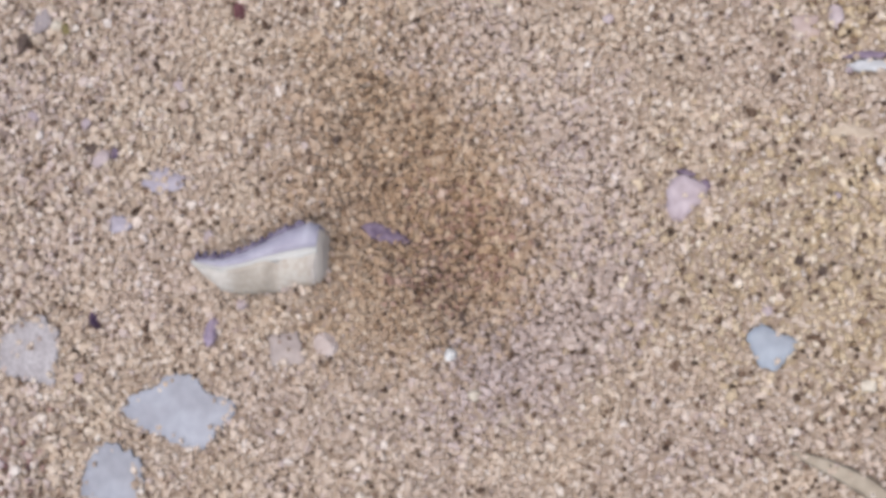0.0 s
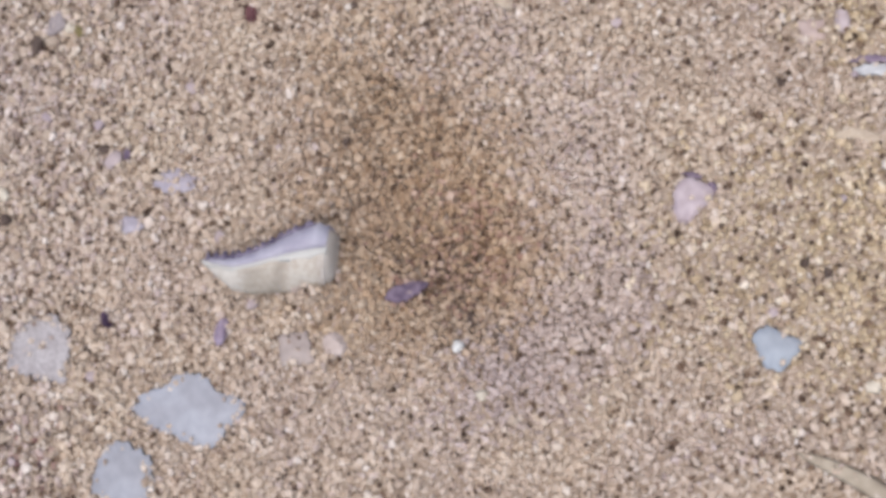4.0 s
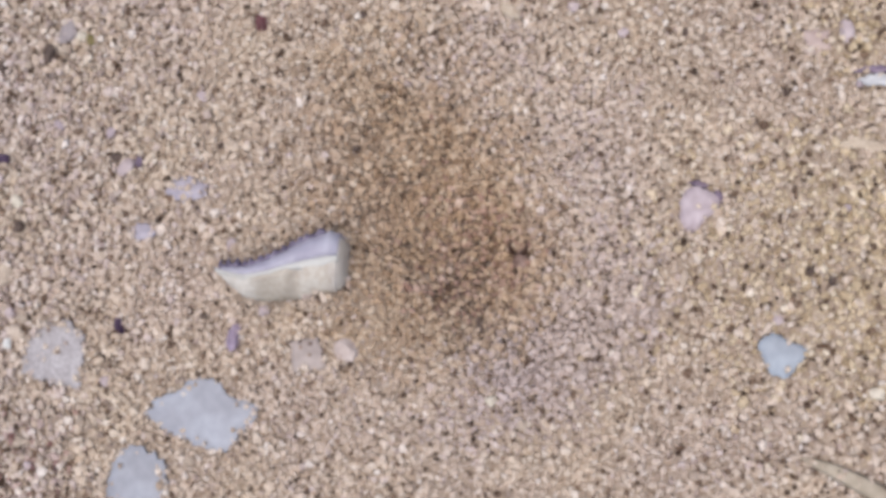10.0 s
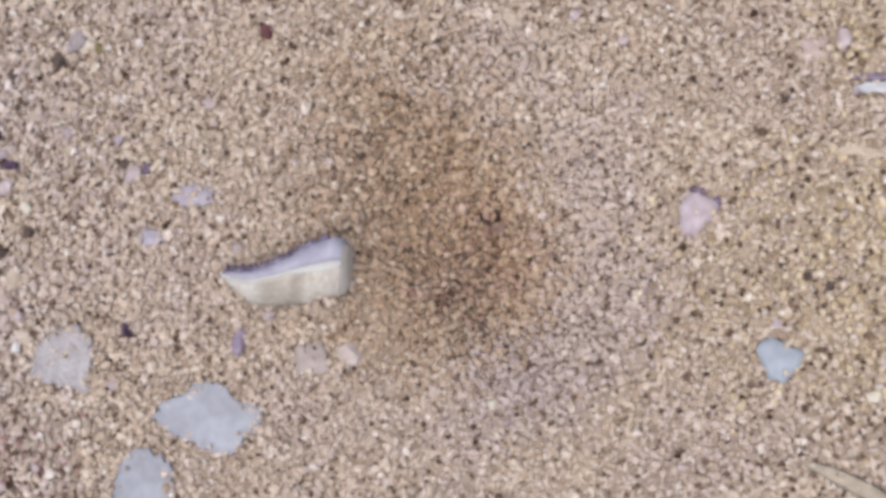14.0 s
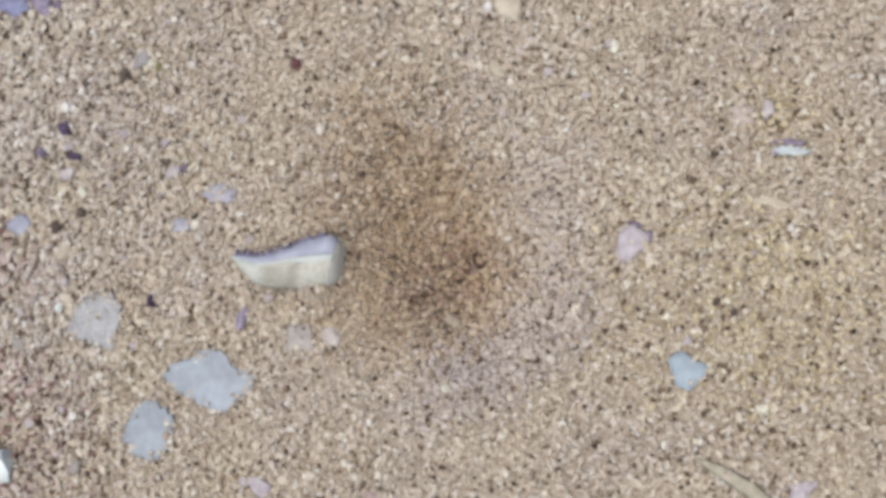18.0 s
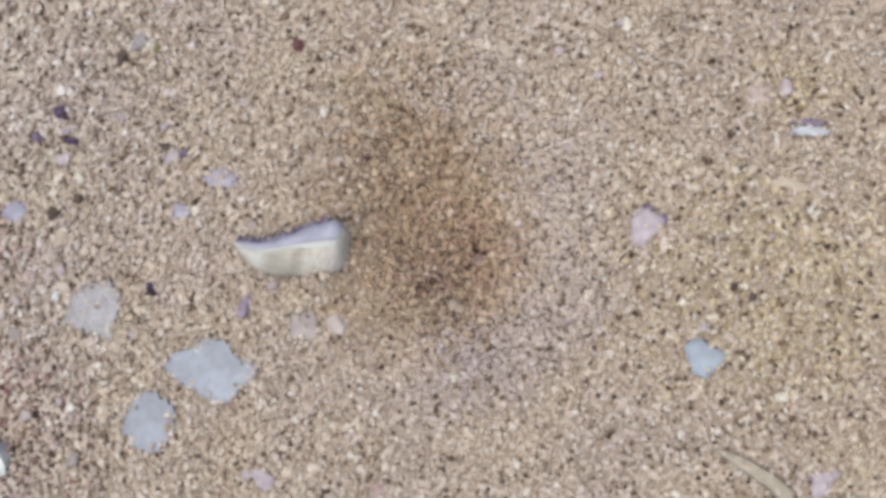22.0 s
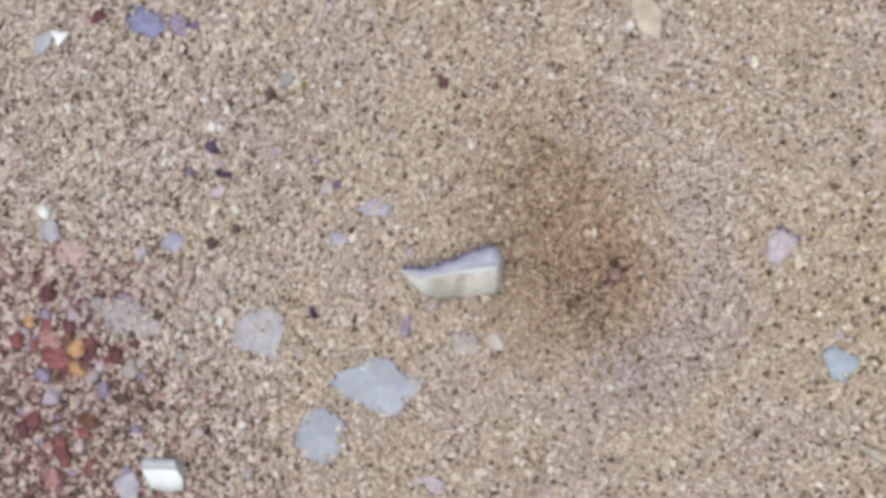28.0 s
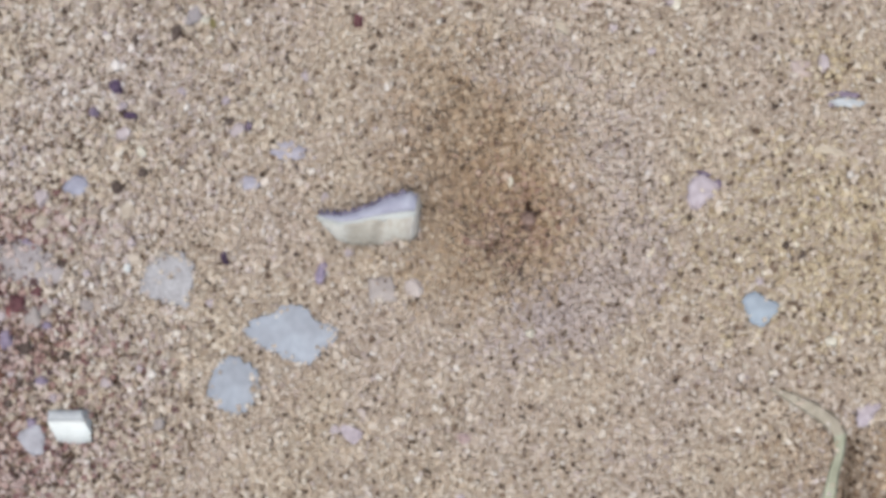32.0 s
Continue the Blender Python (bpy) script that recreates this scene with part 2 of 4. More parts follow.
LEAF_PALE = mineral("pale_leaf_edge", (0.25, 0.245, 0.17), (0.38, 0.37, 0.275), 0.5, 700.0)
INSECT = mineral("mottled_insect_skin", (0.085, 0.05, 0.042), (0.30, 0.21, 0.18), 0.55, 1800.0, 0.5)
JAW = mineral("dark_brown_jaw", (0.025, 0.012, 0.008), (0.07, 0.03, 0.02), 0.3, 1200.0, 0.1)


# ---- the lie of the land, in millimetres ----
PIT = (19.3, 11.8)
PIT_DEPTH = 10.5
SHELL = (7.3, 7.9)
SHELL_BASE = 1.39
HOLLOW = (63.7, -16.1)


def ease(f):
    f = np.clip(f, 0, 1)
    return f * f * (3 - 2 * f)


def wobble(x, y):
    return (0.35 * np.sin(x * 0.21 + 1.3) * np.cos(y * 0.17 + 0.4) + 0.2 * np.sin(x * 0.43 + y * 0.31)
            + 0.12 * np.sin(x * 0.9 - y * 0.7 + 2.0))


def pit_share(x, y):
    """0 on the rim and outside, 1 at the bottom of the funnel; the far slope is the longest."""
    dx, dy = x - PIT[0], y - PIT[1]
    a = np.arctan2(dy, dx)
    reach = 18.4 + 1.25 * np.cos(a) + 7.0 * np.sin(a) - 1.6 * np.cos(2 * a) - 3.0 * np.sin(2 * a)
    r = np.sqrt(dx * dx + dy * dy + 1.5) / reach
    return np.clip(1.0 - r, 0.0, 1.0)


def hump(x, y, cx, cy, rx, ry, power=1.0):
    return np.exp(-(((x - cx) / rx) ** 2 + ((y - cy) / ry) ** 2) ** power)


def height(x, y):
    x, y = np.asarray(x, float), np.asarray(y, float)
    s = pit_share(x, y)
    fall = PIT_DEPTH * (np.sqrt(s * s + 0.006) - math.sqrt(0.006))
    rise = 0.7 * hump(x, y, 27, -3, 10, 6) + 1.6 * hump(x, y, 55, 13, 11, 11, 1.5) + 1.3 * hump(x, y, 53, -1, 11, 8)
    # sand banked up behind and before the shell
    along = np.clip(((x + SHELL[0]) * 11.2 + (y - SHELL[1]) * 4.6) / 146.6, 0, 1)
    off = ((y - SHELL[1]) * 11.2 - (x + SHELL[0]) * 4.6) / 12.1
    ends = np.clip(1.2 - np.hypot(x + SHELL[0] - 11.2 * along, y - SHELL[1] - 4.6 * along) / 3.6, 0, 1)
    rise = rise + 2.0 * np.exp(-((off - 1.9) / 1.9) ** 2) * ends * np.clip((off + 0.2) / 1.2, 0, 1)
    rise = rise + 3.7 * hump(x, y, -5.2, 7.0, 2.4, 1.8) + 1.5 * hump(x, y, -3.3, 5.4, 1.8, 1.3) + 0.9 * hump(x, y, 1.2, 6.0, 4.5, 1.3, 2) + 2.2 * hump(x, y, 4.4, 6.2, 3.2, 1.5, 1.6)
    hollow = 8.0 * np.exp(-((x - HOLLOW[0]) / 1.25) ** 2 - ((y - HOLLOW[1]) / 5.5) ** 4)
    near = np.exp(-((x - 8) ** 2 + (y - 12) ** 2) / 25000.0)
    return (wobble(x, y) - fall + rise - hollow) * near


def z_at(x, y):
    return float(height(x, y))


# ---- mesh helpers ----
def part(name, bm, material, parent=None, label=""):
    me = bpy.data.meshes.new(name)
    bm.to_mesh(me)
    bm.free()
    me.materials.append(material)
    ob = new(name, me)
    if parent is not None:
        ob.parent = parent
    if label:
        ob["label"] = label
    return ob


def array_mesh(name, verts, tris, material, smooth=False):
    me = bpy.data.meshes.new(name)
    me.vertices.add(len(verts))
    me.vertices.foreach_set("co", np.asarray(verts, np.float32).ravel())
    me.loops.add(len(tris) * 3)
    me.loops.foreach_set("vertex_index", np.asarray(tris, np.int32).ravel())
    me.polygons.add(len(tris))
    me.polygons.foreach_set("loop_start", np.arange(0, len(tris) * 3, 3, dtype=np.int32))
    me.polygons.foreach_set("use_smooth", np.full(len(tris), smooth))
    me.materials.append(material)
    me.update()
    me.validate()
    return me


# ---- ground ----
def ground_sheet():
    """One sheet: fine round the pit, wider and wider out to the horizon."""
    def axis(lo, hi, step):
        mid = list(np.arange(lo, hi + 0.01, step))
        out, v, d = [], hi, step
        while v < 60000.0:
            d *= 1.35
            v += d
            out.append(v)
        back, v, d = [], lo, step
        while v > -60000.0:
            d *= 1.35
            v -= d
            back.append(v)
        return np.array(back[::-1] + mid + out)
    xs, ys = axis(-86, 84, 0.8), axis(-46, 64, 0.8)
    gx, gy = np.meshgrid(xs, ys)
    gz = height(gx, gy) - 0.34 - 0.3 * ease(4 * pit_share(gx, gy))
    nx, ny = len(xs), len(ys)
    verts = np.stack([gx, gy, gz], -1).reshape(-1, 3) * MM
    i = np.arange(nx * ny).reshape(ny, nx)
    a, b, c, d = i[:-1, :-1].ravel(), i[:-1, 1:].ravel(), i[1:, 1:].ravel(), i[1:, :-1].ravel()
    tris = np.concatenate([np.stack([a, b, c], 1), np.stack([a, c, d], 1)])
    return tagged(new("ground", array_mesh("ground", verts, tris, BED, True)), "bed of compact tan beach sand under loose grains",
                  "sand", kind="structure")


ground_sheet()

PHI = (1 + 5 ** 0.5) / 2
ICO_V = np.array([(-1, PHI, 0), (1, PHI, 0), (-1, -PHI, 0), (1, -PHI, 0), (0, -1, PHI), (0, 1, PHI), (0, -1, -PHI), (0, 1, -PHI),
                  (PHI, 0, -1), (PHI, 0, 1), (-PHI, 0, -1), (-PHI, 0, 1)]) / math.sqrt(1 + PHI * PHI)
ICO_F = np.array([(0, 11, 5), (0, 5, 1), (0, 1, 7), (0, 7, 10), (0, 10, 11), (1, 5, 9), (5, 11, 4), (11, 10, 2), (10, 7, 6), (7, 1, 8),
                  (3, 9, 4), (3, 4, 2), (3, 2, 6), (3, 6, 8), (3, 8, 9), (4, 9, 5), (2, 4, 11), (6, 2, 10), (8, 6, 7), (9, 8, 1)])


def grain_mesh(name, centres, radii, material, rng):
    """Angular grains at the given places, all in one mesh."""
    n = len(centres)
    v = np.repeat(ICO_V[None], n, 0) * (1 + rng.uniform(-0.28, 0.28, (n, 12, 1)))
    v *= np.stack([rng.uniform(0.8, 1.35, n), rng.uniform(0.75, 1.1, n), rng.uniform(0.6, 0.95, n)], 1)[:, None]
    q = rng.normal(size=(n, 4)) * np.array([1, 0.45, 0.45, 1])
    q /= np.linalg.norm(q, axis=1, keepdims=True)
    w, x, y, z = q.T
    rot = np.stack([1 - 2 * (y * y + z * z), 2 * (x * y - z * w), 2 * (x * z + y * w),
                    2 * (x * y + z * w), 1 - 2 * (x * x + z * z), 2 * (y * z - x * w),
                    2 * (x * z - y * w), 2 * (y * z + x * w), 1 - 2 * (x * x + y * y)], 1).reshape(n, 3, 3)
    v = np.einsum("nij,nkj->nki", rot, v) * radii[:, None, None] + centres[:, None]
    f = ICO_F[None] + (np.arange(n) * 12)[:, None, None]
    return array_mesh(name, v.reshape(-1, 3) * MM, f.reshape(-1, 3), material)


# ---- flat pieces: outlines in millimetres ----
FLAKE_A = [(-15.4, -7.6), (-14.4, -6.0), (-12.7, -5.2), (-11.1, -4.4), (-10.0, -3.6), (-9.2, -2.9), (-7.8, -3.3), (-6.5, -4.5), (-4.9, -5.1), (-2.9, -5.6), (-3.1, -7.2), (-4.1, -8.2), (-4.8, -9.3), (-5.3, -10.5), (-6.7, -10.7), (-8.3, -10.6), (-11.1, -9.8), (-13.6, -8.8)]
FLAKE_B = [(-16.8, -10.9), (-15.1, -11.0), (-13.5, -11.8), (-12.7, -12.6), (-12.1, -14.3), (-12.1, -15.8), (-13.2, -17.6), (-15.1, -18.5), (-17.3, -17.6), (-18.9, -16.2), (-18.9, -14.7), (-17.9, -12.5)]
FLAKE_C = [(-29.8, -1.7), (-29.0, 0.2), (-27.1, 1.5), (-24.4, 1.5), (-23.1, 0.5), (-22.5, -2.6), (-23.0, -5.3), (-25.6, -5.4), (-28.2, -4.9), (-29.8, -4.1)]
FLAKE_D = [(-51.8, -0.6), (-48.1, 1.1), (-42.8, -0.2), (-40.3, -2.6), (-41.6, -4.9), (-46.8, -5.9), (-50.5, -3.7)]
BLUE_CHIP = [(47.7, 4.2), (48.2, 5.2), (48.9, 5.6), (49.8, 5.2), (50.9, 4.7), (52.4, 4.3), (52.2, 3.4), (50.9, 1.7), (50.2, 1.1), (49.2, 1.4), (48.3, 2.5)]
GREY_CHIP = [(0.1, 1.3), (3.4, 2.0), (4.4, -1.3), (0.9, -1.9)]
PATCH_BLUE = [(-53.1, 39.5), (-51.1, 41.6), (-47.3, 40.6), (-46.0, 38.3), (-47.9, 36.9), (-51.0, 37.4)]
PINK_STONE = [(39.3, 17.6), (39.9, 18.9), (41.2, 19.3), (42.7, 18.7), (43.3, 17.6), (42.6, 16.6), (41.6, 15.6), (40.9, 14.6), (39.9, 15.0), (39.3, 16.3)]
LAVENDER_CHIP = [(-14.8, 16.0), (-13.9, 17.4), (-11.9, 18.0), (-9.8, 16.9), (-10.0, 15.9), (-12.7, 15.0)]
SMALL_LAVENDER = [(-18.8, 11.1), (-17.8, 12.6), (-16.0, 12.5), (-15.4, 11.5), (-16.9, 10.8)]
PALE_CHIP = [(63.0, -7.2), (64.5, -6.4), (65.9, -6.5), (65.2, -7.9), (64.5, -9.3), (63.3, -9.5)]
PINK_PATCH = [(-58.1, 6.4), (-55.1, 7.7), (-52.3, 6.6), (-52.5, 4.0), (-56.7, 3.1)]
SHARD_TOP = [(55.4, 30.3), (56.5, 30.8), (57.6, 31.0), (58.8, 30.8), (60.0, 30.6), (59.2, 30.0), (58.9, 29.5), (57.6, 29.9), (56.5, 29.7)]

# outline, width of its dusty rim, share of grains left on the rim and on the middle
FLATS = ((FLAKE_A, 0.9, 0.65, 0.0), (FLAKE_B, 0.9, 0.65, 0.0), (FLAKE_C, 0.9, 0.7, 0.14), (FLAKE_D, 1.4, 0.85, 0.4), (BLUE_CHIP, 0.5, 0.5, 0.02),
         (GREY_CHIP, 0.4, 0.55, 0.1), (PATCH_BLUE, 0.6, 0.5, 0.05), (PINK_STONE, 0.7, 0.65, 0.28), (LAVENDER_CHIP, 0.7, 0.8, 0.45),
         (SMALL_LAVENDER, 0.5, 0.85, 0.5), (PALE_CHIP, 0.5, 0.55, 0.15), (PINK_PATCH, 1.0, 0.8, 0.4), (SHARD_TOP, 0.3, 0.45, 0.05))


def inside(poly, x, y):
    hit = np.zeros(len(x), bool)
    for (x0, y0), (x1, y1) in zip(poly, poly[1:] + poly[:1]):
        cross = (y0 > y) != (y1 > y)
        hit ^= cross & (x < (x1 - x0) * (y - y0) / (y1 - y0 + 1e-12) + x0)
    return hit


def edge_distance(poly, x, y):
    best = np.full(len(x), 1e9)
    for (x0, y0), (x1, y1) in zip(poly, poly[1:] + poly[:1]):
        dx, dy = x1 - x0, y1 - y0
        f = np.clip(((x - x0) * dx + (y - y0) * dy) / (dx * dx + dy * dy), 0, 1)
        best = np.minimum(best, np.hypot(x - x0 - f * dx, y - y0 - f * dy))
    return best


def loose_sand():
    rng = np.random.default_rng(5)
    step = 0.43
    gx, gy = np.meshgrid(np.arange(-80, 78, step), np.arange(-40, 58, step))
    x = (gx + rng.uniform(-0.5, 0.5, gx.shape) * step).ravel()
    y = (gy + rng.uniform(-0.5, 0.5, gx.shape) * step).ravel()
    # the funnel's slopes are steep: a second layer fills them
    more = pit_share(x, y) > 0.03
    x = np.concatenate([x, x[more] + rng.uniform(-0.25, 0.25, int(more.sum()))])
    y = np.concatenate([y, y[more] + rng.uniform(-0.25, 0.25, int(more.sum()))])
    top = rng.random(len(x)) < 0.35
    r = np.clip(rng.lognormal(math.log(0.29), 0.28, len(x)), 0.19, 0.65)
    left = np.clip((-12 - x) / 30.0, 0, 1)
    r *= 1 + 0.35 * left * rng.random(len(x))
    z = height(x, y) + np.where(top, rng.uniform(0.1, 0.4, len(x)), rng.uniform(-0.25, 0.05, len(x)))
    keep = np.ones(len(x), bool)
    for poly, width, on_rim, on_top in FLATS:
        m = inside(poly, x, y)
        rim = m & (edge_distance(poly, x, y) < width)
        stays = rng.random(len(x)) < np.where(rim, on_rim, on_top)
        keep &= ~(m & top & ~stays)
        z[m & ~top] -= 0.7
        lifted = m & top & stays
        z[lifted] += 0.12
        r[lifted] *= 0.95
    x, y, z, r = x[keep], y[keep], z[keep], r[keep]
    s = pit_share(x, y)
    roll = rng.random(len(x))
    field = 0.5 + 0.5 * np.sin(x * 0.13 + 1.0) * np.sin(y * 0.11 + 2.0)
    fresh = ease(5.0 * s)
    r *= 1 - 0.06 * fresh
    slope = fresh * ease((x - 19.0) / 6.0)
    speck = rng.random(len(x)) < (0.108 + 0.045 * np.clip((-12 - x) / 30.0, 0, 1) + 0.05 * hump(x, y, 58, -12, 12, 12, 2)) * (1 - 0.15 * slope) \
        + 0.06 * np.clip((-38 - x) / 6.0, 0, 1) * np.clip((6 - y) / 6.0, 0, 1) + 0.13 * np.clip((-19 - x) / 8.0, 0, 1) * np.clip((-7 - y) / 8.0, 0, 1)
    speck |= rng.random(len(x)) < 0.13 * np.exp(-((x - 18.5) / 4.0) ** 2 - ((y - 11.5) / 4.0) ** 2)
    # crevice shade beside the leaf, painted in by turning most grains dark
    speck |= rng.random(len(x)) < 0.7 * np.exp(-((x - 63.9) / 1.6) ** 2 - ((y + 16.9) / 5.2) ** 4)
    for poly in (FLAKE_A, FLAKE_B, BLUE_CHIP, PINK_STONE):
        speck &= ~inside(poly, x, y)
    r[speck] *= 0.78
    z[speck] = np.maximum(z[speck], height(x[speck], y[speck]) + 0.05)
    gravel = ~speck & (rng.random(len(x)) < 0.85 * np.clip((-37 - x + 4 * np.sin(y * 0.4)) / 10.0, 0, 1) * np.clip((10 - y) / 9.0, 0, 1)
                        + 0.3 * np.clip((-21 - x) / 10.0, 0, 1) * np.clip((-7 - y) / 6.0, 0, 1))
    r[gravel] *= rng.uniform(0.9, 1.3, int(gravel.sum()))
    taken = speck | gravel
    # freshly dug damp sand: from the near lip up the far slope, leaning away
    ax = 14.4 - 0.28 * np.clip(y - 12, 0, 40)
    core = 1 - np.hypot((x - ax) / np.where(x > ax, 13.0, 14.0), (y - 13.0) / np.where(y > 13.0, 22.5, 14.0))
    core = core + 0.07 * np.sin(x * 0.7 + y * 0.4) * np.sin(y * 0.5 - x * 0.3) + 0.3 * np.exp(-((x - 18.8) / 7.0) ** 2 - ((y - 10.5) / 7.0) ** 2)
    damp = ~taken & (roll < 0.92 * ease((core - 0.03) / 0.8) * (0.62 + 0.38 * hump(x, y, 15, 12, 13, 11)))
    # more of that shade, put into brown grains right of the leaf hollow
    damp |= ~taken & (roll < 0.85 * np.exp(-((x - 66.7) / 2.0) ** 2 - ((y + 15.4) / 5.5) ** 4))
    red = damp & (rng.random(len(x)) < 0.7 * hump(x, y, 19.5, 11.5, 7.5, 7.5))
    # shade of the pit's lower-left wall painted in; browner round the leaf too
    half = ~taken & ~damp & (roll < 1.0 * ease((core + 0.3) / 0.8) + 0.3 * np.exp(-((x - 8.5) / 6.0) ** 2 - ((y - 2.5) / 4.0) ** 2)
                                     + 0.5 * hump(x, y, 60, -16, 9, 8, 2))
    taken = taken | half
    damp_and_shade = damp & ~red
    mound = hump(x, y, 56, 12, 16.5, 12.5, 1.6)
    mound = np.maximum(mound, 0.9 * hump(x, y, 55.3, 35, 4.5, 3.5))
    yellow = ~taken & ~damp & (roll > 1 - 0.72 * mound)
    away = np.hypot(x - 19.0, y - 13.0)
    round_lip = ease((1.2 - np.abs(np.arctan2(y - 13.0, x - 19.0) + 0.8)) / 0.8)
    lilac = ~taken & ~damp & ~yellow & (roll > 0.98 - 0.9 * round_lip * np.exp(-((away - 15.8) / 5.6) ** 4) - 0.1 * slope - 0.1 * field - 0.14 * np.clip((-16 - x) / 10.0, 0, 1))
    coarse = ~taken & ~damp & ~yellow & ~lilac & (x + 6 * np.sin(y * 0.2) < -12 - 26 * rng.random(len(x)))
    rest = ~(taken | damp | yellow | lilac | coarse)
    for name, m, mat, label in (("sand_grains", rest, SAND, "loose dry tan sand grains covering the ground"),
                                ("damp_and_shade_grains", damp_and_shade, DAMP, "brown grains: damp sand in the pit, painted shade by the leaf"),
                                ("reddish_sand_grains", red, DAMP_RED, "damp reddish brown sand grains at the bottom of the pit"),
                                ("drying_and_shade_grains", half, DRYING, "half dry light brown sand grains, part painted shade, round the pit"),
                                ("lilac_sand_grains", lilac, LILAC, "lilac grey sand grains mixed into the surface"),
                                ("yellow_sand_grains", yellow, YELLOW, "yellowish sand grains on a low mound"),
                                ("coarse_sand_grains", coarse, COARSE, "coarse mixed brown and cream sand grains"),
                                ("dark_and_shade_grains", speck, SPECK, "small dark brown mineral grains, with painted shade grains by the leaf"),
                                ("gravel_grains", gravel, GRAVEL, "mixed red, pink and dark fine gravel")):
        tagged(new(name, grain_mesh(name, np.stack([x, y, z], 1)[m], r[m], mat, rng)), label, "sand", kind="stuff")


loose_sand()


# ---- things ----
def lump_bm(rx, ry, rz, seed, rough=0.3, sub=2, cuts=7, soft=0.9):
    """A worn angular stone: a rough ball with flats worn on it."""
    rng = random.Random(seed)
    bm = bmesh.new()
    bmesh.ops.create_icosphere(bm, subdivisions=sub, radius=1.0)
    off = Vector((seed * 3.7, seed * 1.3, seed * 7.1))
    for v in bm.verts:
        v.co *= 1 + rough * noise.noise(v.co * 1.1 + off)
    for _ in range(cuts):
        n = Vector((rng.gauss(0, 1), rng.gauss(0, 1), rng.gauss(0, 0.8))).normalized()
        d = rng.uniform(0.55, 0.82)
        for v in bm.verts:
            over = v.co.dot(n) - d
            if over > 0:
                v.co -= n * over * soft
    for v in bm.verts:
        v.co *= 1.12 + ((0.22 * noise.noise(v.co * 3.4 + off) + 0.12 * noise.noise(v.co * 8.0 - off)) if sub > 2 else 0.05 * noise.noise(v.co * 4.0 + off))
        v.co = Vector((v.co.x * rx, v.co.y * ry, v.co.z * rz)) * MM
    for f in bm.faces:
        f.smooth = cuts < 3 or sub > 2
    return bm


def lump(name, x, y, rx, ry, rz, mat, seed, label, category="stone", group="", turn=0.0, sink=0.55, worn=False):
    ob = part(name, lump_bm(rx, ry, rz, seed, 0.35, 3, 6, 0.75) if worn else lump_bm(rx, ry, rz, seed), mat)
    ob.matrix_basis = pose(x * MM, y * MM, (z_at(x, y) + rz * (1 - 2 * sink) + 0.15) * MM, 0, 0, turn)
    return tagged(ob, label, category, group)


def flake(name, poly, thick, mat, label, category, lift=0.25, tilt=(0, 0), seed=1):
    """A flat broken piece: its outline roughened, a worn upper edge, a slightly domed top."""
    rng = random.Random(seed)
    cx, cy = sum(p[0] for p in poly) / len(poly), sum(p[1] for p in poly) / len(poly)
    pts = []
    ragged = 0.3 if max(p[0] for p in poly) - min(p[0] for p in poly) > 5.5 else 0.16
    for (x0, y0), (x1, y1) in zip(poly, poly[1:] + poly[:1]):
        n = max(2, int(math.hypot(x1 - x0, y1 - y0) / 0.36))
        for k in range(n):
            f = k / n
            j = ragged * (0.35 if k == 0 else 1.0)
            px, py = x0 + (x1 - x0) * f - cx, y0 + (y1 - y0) * f - cy
            out = 1 + rng.uniform(-j, j) * 1.3 / max(1.0, math.hypot(px, py))
            pts.append((px * out, py * out))
    bm = bmesh.new()
    rings = []
    for scale, z in ((0.97, -thick), (1.0, -thick * 0.4), (1.0, -0.12 * thick), (0.96, 0.0), (0.6, 0.05 * thick), (0.25, 0.08 * thick)):
        rings.append([bm.verts.new((x * scale * MM, y * scale * MM, z * MM)) for x, y in pts])
    n = len(pts)
    for a, b in zip(rings, rings[1:]):
        for i in range(n):
            bm.faces.new((a[i], a[(i + 1) % n], b[(i + 1) % n], b[i]))
    bm.faces.new(rings[-1])
    bm.faces.new(rings[0][::-1])
    for f in bm.faces:
        f.smooth = True
    ob = part(name, bm, mat)
    ob.matrix_basis = pose(cx * MM, cy * MM, (z_at(cx, cy) + lift) * MM, tilt[0], tilt[1])
    return tagged(ob, label, category)


def loft(sections, closed=True, caps=True):
    bm = bmesh.new()
    rings = [[bm.verts.new((x * MM, y * MM, z * MM)) for x, y, z in s] for s in sections]
    n = len(rings[0])
    for a, b in zip(rings, rings[1:]):
        for i in range(n if closed else n - 1):
            bm.faces.new((a[i], a[(i + 1) % n], b[(i + 1) % n], b[i]))
    if caps:
        for f in (bm.faces.new(rings[0][::-1]), bm.faces.new(rings[-1])):
            for e in f.edges:
                e.smooth = False
    bmesh.ops.recalc_face_normals(bm, faces=bm.faces)
    for f in bm.faces:
        f.smooth = True
    return bm


def spline(table, u):
    """Smooth value from rows (u, a, b, ...) at u."""
    for r0, r1 in zip(table, table[1:]):
        if u <= r1[0]:
            f = (u - r0[0]) / (r1[0] - r0[0])
            f = f * f * (3 - 2 * f) * 0.4 + f * 0.6
            return [p + (q - p) * f for p, q in zip(r0[1:], r1[1:])]
    return list(table[-1][1:])


